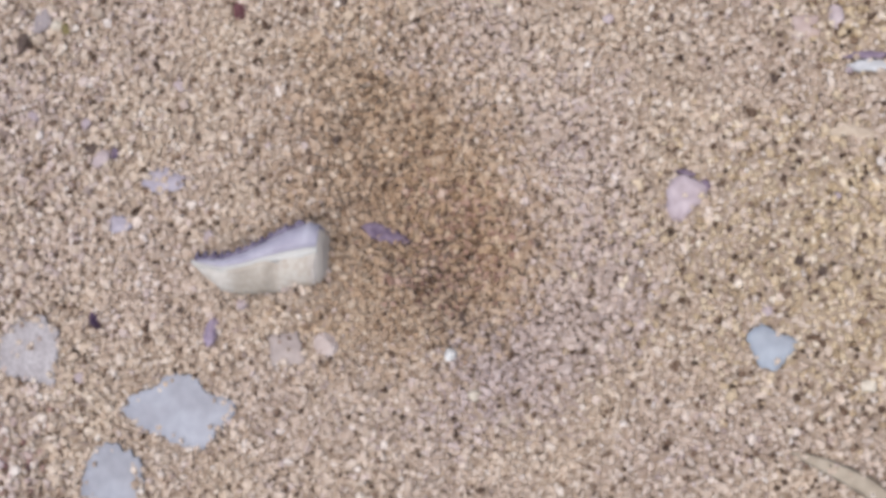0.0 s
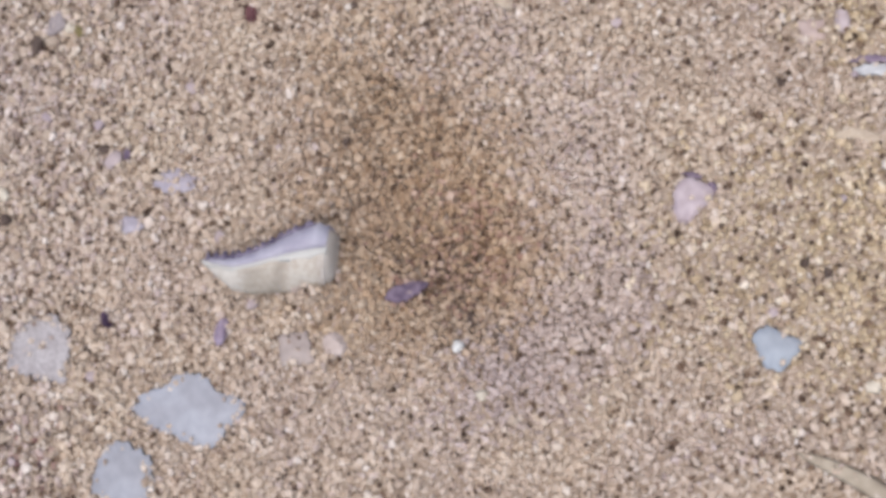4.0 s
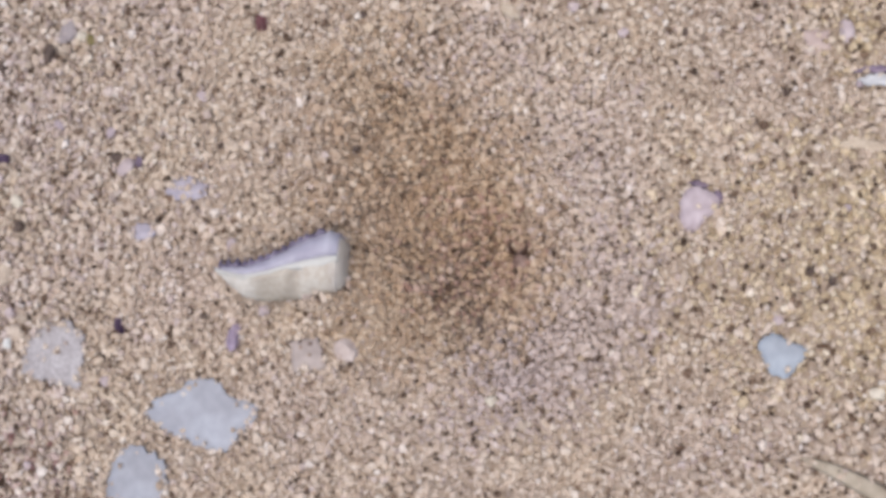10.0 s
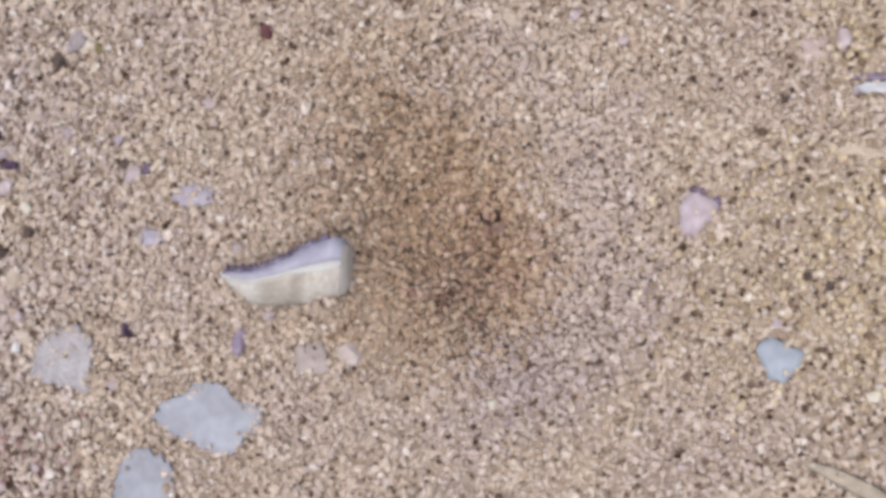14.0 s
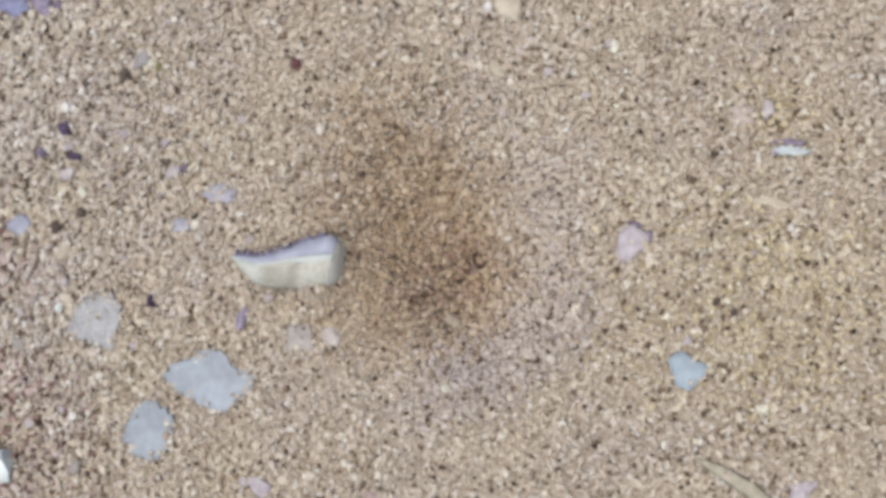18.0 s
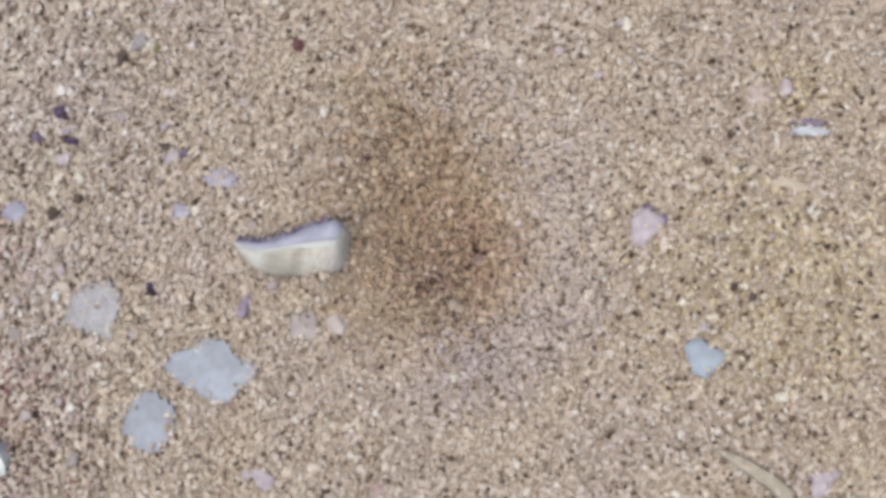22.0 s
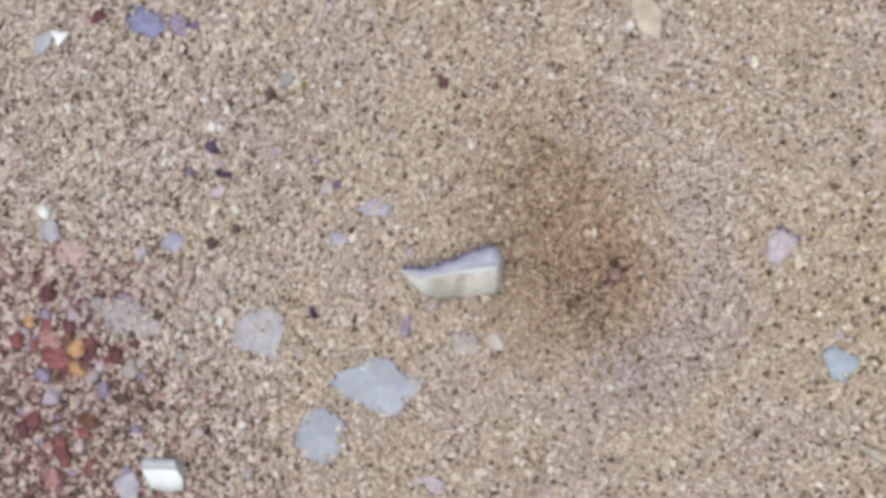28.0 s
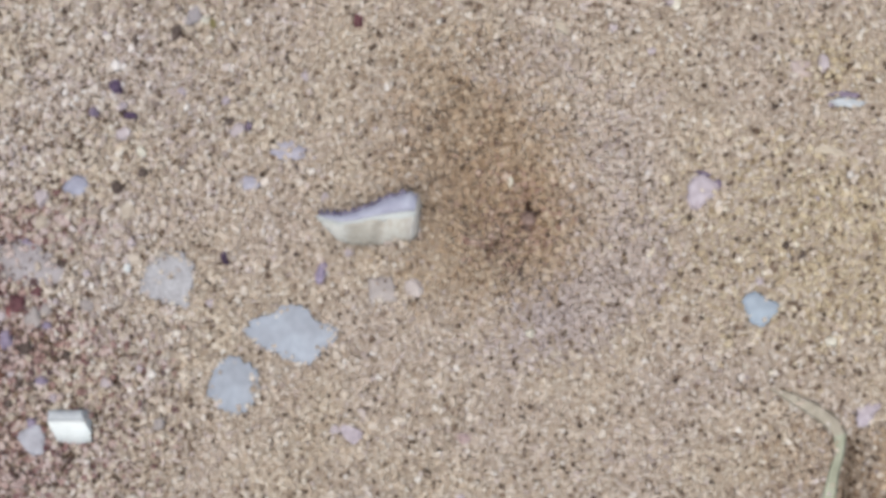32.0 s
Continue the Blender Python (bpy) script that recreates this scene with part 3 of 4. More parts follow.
def shell_fragment():
    """A broken piece of a thick shell, lying on its side: cream outside, a lilac broken edge on top."""
    root = new("shell_fragment")
    root.location = (0, 0, SHELL_BASE * MM)
    table = [(0, -6.34, 8.32, -6.34, 8.22, -6.39, 8.01, 4.9, 4.9, 4.7),
             (0.12, -4.91, 8.57, -4.90, 7.88, -5.09, 6.73, 4.5, 4.6, 3.9),
             (0.25, -3.36, 8.73, -3.32, 7.70, -3.63, 5.50, 4, 4.2, 3.1),
             (0.4, -1.60, 9.42, -1.54, 8.14, -2.00, 5.17, 3.5, 3.8, 2.1),
             (0.55, 0.26, 10.55, 0.32, 8.80, -0.22, 5.43, 3.2, 3.5, 1.4),
             (0.7, 2.15, 11.67, 2.22, 9.46, 1.63, 5.70, 2.9, 3.2, 0.9),
             (0.86, 4.72, 12.80, 4.81, 10.14, 4.21, 6.18, 2.7, 3, 0.6),
             (0.94, 5.80, 12.88, 5.88, 10.27, 5.32, 6.50, 2.4, 2.7, 0.4),
             (0.98, 6.37, 12.12, 6.46, 9.98, 5.98, 6.88, 1.8, 2.1, 0.1),
             (1, 6.49, 10.99, 6.56, 9.37, 6.29, 7.41, 0.6, 0.8, -0.3)]
    outer, edge = [], []
    for k in range(41):
        u = k / 40
        xb, back, xr, ridge, xf, front, zb, zr, zf = spline(table, u)
        w = 0.12 * math.sin(u * 19) + 0.1 * math.sin(u * 43 + 1)
        dent = 0.4 * math.exp(-((u - 0.66) / 0.05) ** 2) + 0.25 * math.exp(-((u - 0.45) / 0.1) ** 2)
        sec = []
        for j in range(10):
            a = j / 9 * math.pi / 2
            lip = 0.2 if j == 8 else 0.0
            f = (1 - math.cos(a)) ** 0.85
            y = front + (ridge - front) * f + 0.1 * w - lip
            h = zf + (zr - zf) * math.sin(a) ** 0.9 + 0.12 * w * (j > 3) - dent * math.sin(2 * a)
            sec.append((xf + (xr - xf) * f + 0.4 * u * math.cos(a), y, h))
        sec += [(xr, ridge + 0.15, zr - 0.6), (xf, front + 1.4, -0.9), (xf, front + 0.5, zf - 1.2)]
        outer.append(sec)
        chip = 0.16 * math.sin(k * 2.4) + 0.1 * math.sin(k * 5.1)
        fall = max(0.0, (u - 0.84) / 0.09)
        back, zb = back - 0.35 * fall, zb - 0.7 * fall * fall
        if u < 0.93:
            edge.append([(xr, ridge + 0.04, zr), (xr, ridge * 0.6 + back * 0.4, (zb + zr) / 2 + 0.05), (xb, back + chip, zb - 0.25 + 0.2 * w),
                         (xb, back - 0.3, -0.8), (xr, ridge + 0.3, -0.8)])
    part("outer_wall", loft(outer[:38]), CREAM, root, "cream stained outer face")
    end = []
    for shift, drop, narrow in ((0.0, 0.0, 0.0), (0.2, 0.02, 0.0), (0.42, 0.12, 0.1), (0.62, 0.5, 0.3), (0.75, 1.5, 0.6)):
        x = 5.2 + shift
        end.append([(x - 0.05, 12.35 - narrow, 1.95 - drop), (x, 11.3 - 0.5 * narrow, 2.4 - drop), (x + 0.1, 10.15, 2.74 - drop), (x + 0.1, 9.0 + 0.2 * narrow, 2.5 - drop),
                    (x + 0.05, 7.9 + 0.5 * narrow, 2.0 - drop), (x, 6.65 + narrow, 0.75 - 0.6 * drop), (x, 6.9 + narrow, -1.2), (x, 12.2 - narrow, -1.2)])
    part("end_face", loft(end), SHELL_END, root, "beige worn end facet")
    part("broken_edge", loft(edge), LILAC_SHELL, root, "lilac notched broken edge")
    rim = []
    for k in range(61):
        u = 0.03 + 0.8 * k / 60
        x, back, xr, ridge, xf, front, zb, zr, zf = spline(table, u)
        tooth = max(0.0, math.sin(k * 1.35 + 0.8 * math.sin(k * 0.4))) * (0.62 - 0.3 * u)
        y, z = back + 0.1, zb - 0.2
        rim.append([(x, y - 0.3, z - 0.1), (x, y - 0.1, z + 0.16), (x, y + 0.12 + tooth, z + 0.04), (x, y + 0.12 + tooth, z - 0.5), (x, y - 0.3, z - 0.6)])
    part("notched_rim", loft(rim), SHELL_RIM, root, "dark violet toothed rim")
    lips = []
    for k in range(33):
        u = 0.02 + 0.92 * k / 32
        xb, back, x, ridge, xf, front, zb, zr, zf = spline(table, u)
        w = 0.3 + 0.25 * math.exp(-((u - 0.2) / 0.14) ** 2) + 0.85 * math.exp(-((u - 0.8) / 0.15) ** 2) + 0.06 * math.sin(u * 31)
        lips.append([(x, ridge + 0.12, zr - 0.1), (x, ridge + 0.02, zr + 0.1), (x, ridge - w * 0.5, zr + 0.05), (x, ridge - w, zr - 0.06 - 0.1 * w), (x, ridge - w * 0.5, zr - 0.5)])
    part("lip", loft(lips), LIP, root, "white worn lip")
    return tagged(root, "broken cream shell fragment with lilac edge, half buried in sand", "shell")


shell_fragment()
flake("shell_flake", FLAKE_A, 0.7, PALE_FLAKE, "flat pale blue-grey shell flake lying in the sand", "shell", 0.42, (1, -2), seed=2)
flake("shell_flake", FLAKE_B, 0.7, PALE_FLAKE, "rounded pale grey shell flake half covered by grains", "shell", 0.4, seed=3)
flake("frosted_flake", FLAKE_C, 0.6, GLASSY, "frosted grey translucent flake dusted with sand", "shell", 0.34, seed=4)
flake("frosted_flake", FLAKE_D, 0.6, MAUVE_GREY, "lavender grey flake mostly covered by sand", "shell", 0.3, seed=5)
flake("lavender_chip", LAVENDER_CHIP, 0.5, LILAC_GREY, "lavender shell chip dusted with sand", "shell", 0.35, seed=21)
flake("lavender_chip", SMALL_LAVENDER, 0.5, LILAC_GREY, "small lavender shell chip dusted with sand", "shell", 0.3, seed=22)
flake("pink_flake", PINK_PATCH, 0.6, DUSTY_PINK, "dull dusty pink flake under scattered grains", "stone", 0.3, seed=23)
flake("blue_chip", BLUE_CHIP, 0.8, SKY_CHIP, "pale sky-blue pointed chip lying flat on sand", "shell", 0.32, seed=6)
flake("tan_chip", GREY_CHIP, 0.7, ROSE_GREY, "squarish grey-tan stone chip sunk in sand", "stone", 0.25, seed=7)
flake("shell_flake", PATCH_BLUE, 0.7, BLUE_LAVENDER, "blue-lavender shell flake at the edge of gravel", "shell", 0.3, seed=8)
flake("pink_stone", PINK_STONE, 1.2, MAUVE, "pale pink translucent stone sunk in yellowish sand", "stone", 0.35, (13, 0), seed=10)
lump("pebble", 6.4, 0.7, 1.5, 1.2, 0.95, PEBBLE, 5, "small cream-pink pebble beside a tan chip", turn=20)

flake("brown_pebble", [(50.2, 35.0), (51.5, 35.2), (52.8, 35.0), (52.9, 33.1), (51.6, 32.8), (50.5, 32.8)], 0.8, ROSE_PINK, "dull rose-grey squarish pebble sunk in sand", "stone", 0.3, seed=26)

# a thin white splinter with a dark violet underside at the foot of the far slope
flake("white_shard", SHARD_TOP, 0.5, SHARD, "thin bright white shell splinter lying on sand", "shell", 0.5, seed=9)
flake("violet_shard", [(55.0, 31.0), (56.1, 31.6), (57.6, 31.8), (59.3, 31.5), (58.7, 31.1), (56.9, 31.0)], 0.6, DUSK,
      "dark violet sliver behind a white splinter", "shell", 0.5, seed=24)
# the pale edge of a crust on the mound
flake("sand_crust", [(53.8, 23.6), (55.0, 24.8), (56.4, 24.9), (58.3, 24.2), (59.9, 22.9), (58.8, 22.3), (56.6, 23.6)], 0.6, CRUST,
      "pale tan crust of sand on the mound", "sand", 0.22, (4, 0), seed=25)


def named_stones():
    # first two purple slivers stand in for the dark shadow behind the pink stone
    rows = [("purple_chip", 41.0, 19.6, 1.25, 0.4, 0.5, DUSK, "dusky purple sliver behind a pink stone", -6), ("purple_chip", 43.1, 18.5, 0.8, 0.35, 0.4, DUSK, "dark violet chip", -50),
            ("cream_grain", 58.9, 0.4, 0.75, 0.8, 0.6, CREAM_GRAIN, "bright cream round grain"), ("white_grain", 64.1, 2.4, 0.4, 0.45, 0.4, CREAM_GRAIN, "bright white small grain"),
            ("cream_grain", 21.9, -3.2, 0.65, 0.6, 0.55, CREAM_GRAIN, "pale cream round grain"), ("white_grain", 34.6, 40.9, 0.7, 0.8, 0.6, PINK, "pinkish white grain"),
            ("purple_chip", -6.0, 1.2, 0.8, 1.45, 0.85, PURPLE, "small purple shell chip", -12),
            ("purple_chip", 0.5, -18.9, 1.6, 1.2, 0.6, LAVENDER, "mauve shell chip in sand"),
            ("dark_grain", -20.6, 19.6, 0.8, 0.6, 0.5, DARK, "dark brown grain"), ("dark_clod", 52.1, 11.7, 0.65, 0.4, 0.5, DARK, "dark clod of sand on the mound"),
            ("dark_clod", 54.2, 10.7, 0.5, 0.45, 0.4, DARK, "dark clod of sand on the mound"), ("violet_grain", -36.8, 22.4, 1.0, 1.0, 1.0, VIOLET, "deep violet grain"),
            ("violet_grain", -34.1, 18.8, 0.95, 0.75, 0.85, VIOLET, "dark violet grain"), ("violet_grain", -35.4, 19.7, 0.9, 0.7, 0.5, LAVENDER, "pale violet grain"),
            ("violet_grain", -39.0, 18.6, 0.85, 0.7, 0.8, DUSK, "dull purple grain"), ("dark_grain", -34.5, 9.2, 1.0, 0.85, 0.9, DARK, "round black-brown grain"),
            ("lavender_pebble", -40.5, 8.5, 1.6, 1.5, 0.9, LILAC_SHELL, "lavender grey pebble"), ("tan_pebble", -44.7, 6.4, 1.3, 1.1, 0.8, PINK, "cream pebble"),
            ("tan_pebble", -44.2, 3.4, 1.1, 1.1, 0.8, TAN, "tan pebble"), ("tan_pebble", -32.6, 6.1, 1.1, 1.2, 0.8, TAN, "tan pebble"),
            ("pale_stone", 20.8, 45.7, 3.1, 1.9, 0.9, TAN, "smooth pale tan stone", -48), ("pale_grain", 21.8, 36.2, 1.0, 0.5, 0.4, TAN, "pale elongated grain"),
            ("yellow_grain", -24.1, 39.7, 0.8, 0.9, 0.6, TAN, "yellowish grain"), ("blue_grey_pebble", -58.6, 8.1, 1.6, 1.5, 0.9, BLUE_GREY, "blue-grey pebble"),
            ("white_grain", -60.0, 10.6, 0.9, 1.2, 0.8, WHITE, "white grain"), 
            ("dark_grain", -38.7, -3.0, 0.5, 0.35, 0.4, DARK, "dark brown grain"),
            ("blue_grey_pebble", -41.3, -24.9, 2.3, 1.8, 0.8, BLUE_GREY, "grey pebble beside a white shell piece"),
            ("dark_grain", -40.9, -1.9, 0.8, 0.6, 0.5, DARK, "dark brown grain"), ("dark_grain", 5.3, 21.8, 0.5, 0.5, 0.5, DARK, "black grain on the pit slope"),
            ("dark_grain", 19.5, 3.8, 1.1, 0.35, 0.4, DARK, "dark sliver on the near slope"),
            ("lavender_chip", -44.2, 39.2, 2.1, 1.4, 0.9, PURPLE, "purple-grey chip"), ("red_crumb", -56.4, 39.2, 1.2, 1.0, 0.8, MAROON, "dark maroon crumb"),
            ("white_grain", 9.5, 47.9, 0.6, 0.6, 0.5, WHITE, "bright white grain"), ("purple_chip", -19.1, 1.5, 1.0, 0.6, 0.9, VIOLET, "purple shell chip"),
            ("olive_chip", -24.6, 32.2, 0.45, 0.9, 0.5, OLIVE, "dark olive chip", 20),
            ("cream_grain", -25.6, 32.5, 0.7, 0.65, 0.5, CREAM_GRAIN, "bright cream grain"),
            ("lavender_pebble", -27.4, 33.0, 1.5, 1.0, 0.5, MAUVE_GREY, "dusty lilac grey pebble"),
            ("violet_grain", -27.7, 22.7, 0.8, 0.7, 0.6, LAVENDER, "dull lilac grain"),
            ("dark_grain", -29.4, 30.4, 0.8, 1.1, 0.6, DARK, "dark brown grain"),
            ("white_grain", -19.5, 18.5, 1.1, 0.8, 0.6, PINK, "pale pinkish grain"),
            ("dark_grain", -18.1, 19.2, 0.7, 0.5, 0.5, DUSK, "dusky violet grain"),
            ("red_crumb", -5.4, 34.5, 1, 0.8, 0.5, MAROON, "dull red-brown crumb"),
            ("dark_grain", -31.6, 11.4, 0.8, 0.8, 0.7, DARK, "dark brown grain"),
            ("cream_grain", -32.3, 14.2, 0.7, 0.8, 0.6, CREAM_GRAIN, "cream grain"),
            ("pale_grain", -34.8, 16.2, 1.1, 1, 0.6, PINK, "pale pinkish grain"),
            ("pink_pebble", 54.2, 35.2, 0.7, 1.2, 0.5, PINK, "pale pink long pebble", 10),
            ("white_grain", 35.1, 40.7, 0.7, 0.9, 0.6, CREAM_GRAIN, "bright cream grain"),
            ("pale_grain", 21.0, 36.5, 1.5, 0.7, 0.5, CRUST, "pale long grain", -40),
            ("white_grain", -31.8, -1.2, 0.7, 0.6, 0.5, WHITE, "white grain beside a frosted flake"),
            ("dark_grain", -34.7, 28.8, 0.5, 0.9, 0.5, DARK, "dark brown grain", 20),
            ("brown_pebble", 38.9, 34.5, 0.4, 0.4, 0.4, DARK, "dark brown grain"),
            ("blue_grey_pebble", -64.2, 34.8, 1.9, 1.6, 0.7, BLUE_GREY, "grey pebble beside a white shell piece"),
            ("purple_chip", -41.8, 39.2, 1, 0.7, 0.6, DUSK, "dusky purple chip"),
            ("pink_pebble", -58.3, 38.6, 1.6, 1, 0.5, DUSTY_PINK, "dull pink crumb"),
            ("pink_pebble", 15.0, -17.5, 1, 0.8, 0.5, DUSTY_PINK, "dull pink grain")]
    for k, (name, x, y, rx, ry, rz, mat, label, *turn) in enumerate(rows):
        lump(name, x, y, rx, ry, rz, mat, k + 11, label + " resting in sand", turn=turn[0] if turn else (k * 47) % 180, sink=0.42)


named_stones()
flake("white_shell_piece", [(-63.0, 36.5), (-60.1, 36.5), (-61.4, 34.2)], 0.8, WHITE, "white triangular shell piece in sand", "shell", 1.0, seed=12)


def white_shell_block():
    """A thick striped white shell piece with a sloping face."""
    root = new("white_shell_block")
    root.matrix_basis = pose(-36.25 * MM, -23.1 * MM, z_at(-36.2, -23.0) * MM) @ Matrix.Diagonal((1.25, 1.25, 1.25, 1)) @ pose(32.3 * MM, 22.0 * MM, 0)
    secs, cap = [], []
    for k in range(9):
        u = k / 8
        bow = 0.25 * math.sin(u * math.pi)
        x0, x1 = -34.6 + 3.94 * u, -33.75 + 3.6 * u
        y0, y1 = -21.48 + 0.5 * u, -23.5 + 0.4 * u
        secs.append([(x1, y1 - bow, -0.6), (x1, y1 - bow, 0.45), (x1 * 0.55 + x0 * 0.45 + 0.4 * u ** 3, y1 * 0.5 + y0 * 0.5 - bow, 1.25),
                     (x0, y0, 1.8), (x0 - 0.1, y0 + 0.3, 1.6), (x0, y0 + 0.5, -0.6)])
        xt, yt = -34.75 + 3.6 * u, -20.5 + 0.42 * u
        cap.append([(x0, y0 + 0.03, 1.78), (xt, yt, 1.65), (xt, yt + 0.2, 1.2), (xt, yt + 0.2, -0.6), (x0, y0 + 0.6, -0.6)])
    part("striped_face", loft(secs), WHITE, root, "white growth-striped face")
    part("grey_top", loft(cap), SHARD, root, "grey broken top")
    return tagged(root, "chunky white shell block with a grey broken top", "shell")


white_shell_block()


def red_gravel():
    rng = random.Random(21)
    rows = [(-54.7, -9.1, 1.6, 1.15, RED), (-55.8, -6.7, 1.3, 0.95, BRICK_PINK), (-51.8, -7.7, 0.95, 1.1, ORANGE), (-51.3, -10.5, 0.9, 0.85, ORANGE), (-52.9, -10.9, 0.9, 0.8, MAROON),
            (-53.4, -6.4, 0.8, 0.7, RUST), (-50.0, -8.7, 0.6, 0.9, MAROON), (-50.2, -6.6, 0.9, 0.7, RED), (-53.4, -4.8, 0.8, 0.7, MAROON), (-56.8, -4.6, 0.8, 0.9, RED), (-49.0, -11.2, 0.7, 0.6, LAVENDER),
            (-49.4, -7.4, 0.70, 0.90, MAROON), (-46.1, -7.7, 0.84, 0.97, MAROON), (-54.5, -14.4, 1.05, 1.05, LAVENDER), (-56.4, -11.9, 0.91, 0.67, PURPLE),
            (-48.3, -17.2, 1.12, 0.90, RUST), (-48.9, -18.8, 0.84, 0.60, RED), (-51.5, -21.9, 0.91, 1.49, RED), (-52.3, -25.8, 0.91, 1.27, BRICK_PINK),
            (-46.8, -12.7, 0.63, 0.97, PURPLE), (-44.2, -13.5, 0.70, 0.67, DARK), (-43.7, -9.5, 0.70, 0.97, ROSE_GREY), (-57.2, -0.5, 0.91, 0.97, MAROON),
            (-57.3, -3.7, 0.77, 0.82, PURPLE), (-53.0, -3.2, 0.70, 0.75, LAVENDER), (-54.5, -1.5, 0.56, 0.67, PINK), (-47.1, -8.8, 0.49, 0.67, RED),
            (-48.1, -9.7, 0.56, 0.60, PINK), (-44.0, -6.0, 0.63, 0.60, MAROON), (-42.3, -8.1, 0.70, 0.67, ROSE_GREY), (-36.6, -6.7, 0.84, 0.75, ROSE_GREY),
            (-48.8, -13.7, 0.56, 0.52, TAN), (-51.3, -15.2, 0.63, 0.75, TAN), (-56.6, -17.9, 1.05, 1.27, RED), (-58.1, -19.7, 0.91, 1.12, MAROON),
            (-41.3, -17.4, 0.70, 0.52, PURPLE), (-38.4, -13.8, 0.49, 0.67, DARK), (-39.5, -19.4, 0.56, 0.52, LAVENDER), (-32.7, -16.5, 0.84, 0.60, PINK),
            (-24.7, -21.0, 0.63, 0.75, ROSE_GREY), (-44.5, -18.5, 0.49, 0.52, DARK), (-49.4, -20.8, 0.49, 0.75, PINK), (-47.2, -23.5, 0.77, 0.97, RED),
            (-45.5, -21.0, 0.49, 0.52, DARK), (-40.2, -26.0, 0.84, 0.45, MAROON), (-41.8, -23.2, 0.56, 0.75, PURPLE), (-58.3, -7.9, 0.63, 0.75, RED),
            (-60.9, -7.4, 0.91, 0.97, RED), (-59.6, -4.9, 0.56, 0.67, ORANGE), (-54.3, -5.8, 0.56, 0.52, TAN), (-51.6, -4.2, 0.56, 0.45, MAROON),
            (-53.2, -19.0, 0.56, 0.60, LAVENDER), (-53.9, -21.4, 0.70, 0.67, BRICK_PINK), (-48.7, -26.9, 0.63, 0.60, DARK), (-46.7, -26.2, 0.56, 0.60, PINK)]
    for _ in range(40):
        x, y = rng.uniform(-62, -41), rng.uniform(-29, 3)
        r = rng.uniform(0.3, 0.6)
        rows.append((x, y, r, r * 0.85, rng.choice([RED, MAROON, DARK, PURPLE, TAN, PINK, ROSE_GREY])))
    names = {RED: ("red_crumb", "rough red brick crumb in gravel"), ORANGE: ("orange_crumb", "orange brick crumb in gravel"), PINK: ("pink_pebble", "pale pink gravel pebble"),
             LAVENDER: ("lavender_pebble", "lavender grey gravel pebble"), DARK: ("dark_grain", "dark brown gravel grain"), TAN: ("tan_pebble", "rough tan pebble in gravel"),
             MAROON: ("maroon_crumb", "dark maroon crumb in gravel"), PURPLE: ("purple_chip", "dark purple chip in gravel"),
             ROSE_GREY: ("brown_pebble", "rose brown pebble in gravel"),
             RUST: ("brown_crumb", "rough rust-brown crumb in gravel"), BRICK_PINK: ("pink_crumb", "rough brick-pink crumb in gravel")}
    for k, (x, y, rx, ry, mat) in enumerate(rows):
        grown = 1.35 if k < 23 else 1.15
        rx, ry = rx * grown, ry * grown
        name, label = names[mat]
        lump(name, x, y, rx, ry, (rx + ry) * rng.uniform(0.3, 0.42), mat, k + 70, label, "stone", "red gravel patch", rng.uniform(-15, 15), 0.36 if k < 23 else 0.42, True)


red_gravel()


def scattered_pebbles():
    """Single larger grains that stand out of the sand, thicker towards the gravel."""
    rng = random.Random(33)
    kinds = [("tan_pebble", TAN, "tan grain larger than the sand round it"), ("dark_grain", DARK, "dark brown grain in the sand"),
             ("pink_pebble", PINK, "pale pinkish grain in the sand"), ("lavender_pebble", LAVENDER, "lavender grey grain in the sand")]
    bases = []
    for k in range(8):
        ob = part("base", lump_bm(1, 0.85, 0.7, k + 200), TAN)
        bases.append(ob.data)
        bpy.data.objects.remove(ob)
    shared = {}
    for k in range(170):
        x = rng.uniform(-58, -8) if rng.random() < 0.72 else rng.uniform(-8, 74)
        y = rng.uniform(-28, 52)
        if pit_share(np.array(x), np.array(y)) > 0.05 or any(inside(q[0], np.array([x]), np.array([y]))[0] for q in FLATS):
            continue
        i = rng.choices(range(4), (6, 2.5, 2, 0.5))[0]
        name, mat, label = kinds[i]
        b = rng.randrange(8)
        if (i, b) not in shared:
            me = bases[b].copy()
            me.materials.clear()
            me.materials.append(mat)
            shared[(i, b)] = me
        r = rng.uniform(0.35, 0.7) * (0.65 if i == 1 else 1.0)
        ob = new(name, shared[(i, b)])
        ob.matrix_basis = pose(x * MM, y * MM, (z_at(x, y) + 0.25) * MM, 0, 0, rng.uniform(0, 360)) @ Matrix.Diagonal((r, r, r, 1))
        tagged(ob, label, "stone", "single larger grains")
    for me in bases:
        bpy.data.meshes.remove(me)


scattered_pebbles()


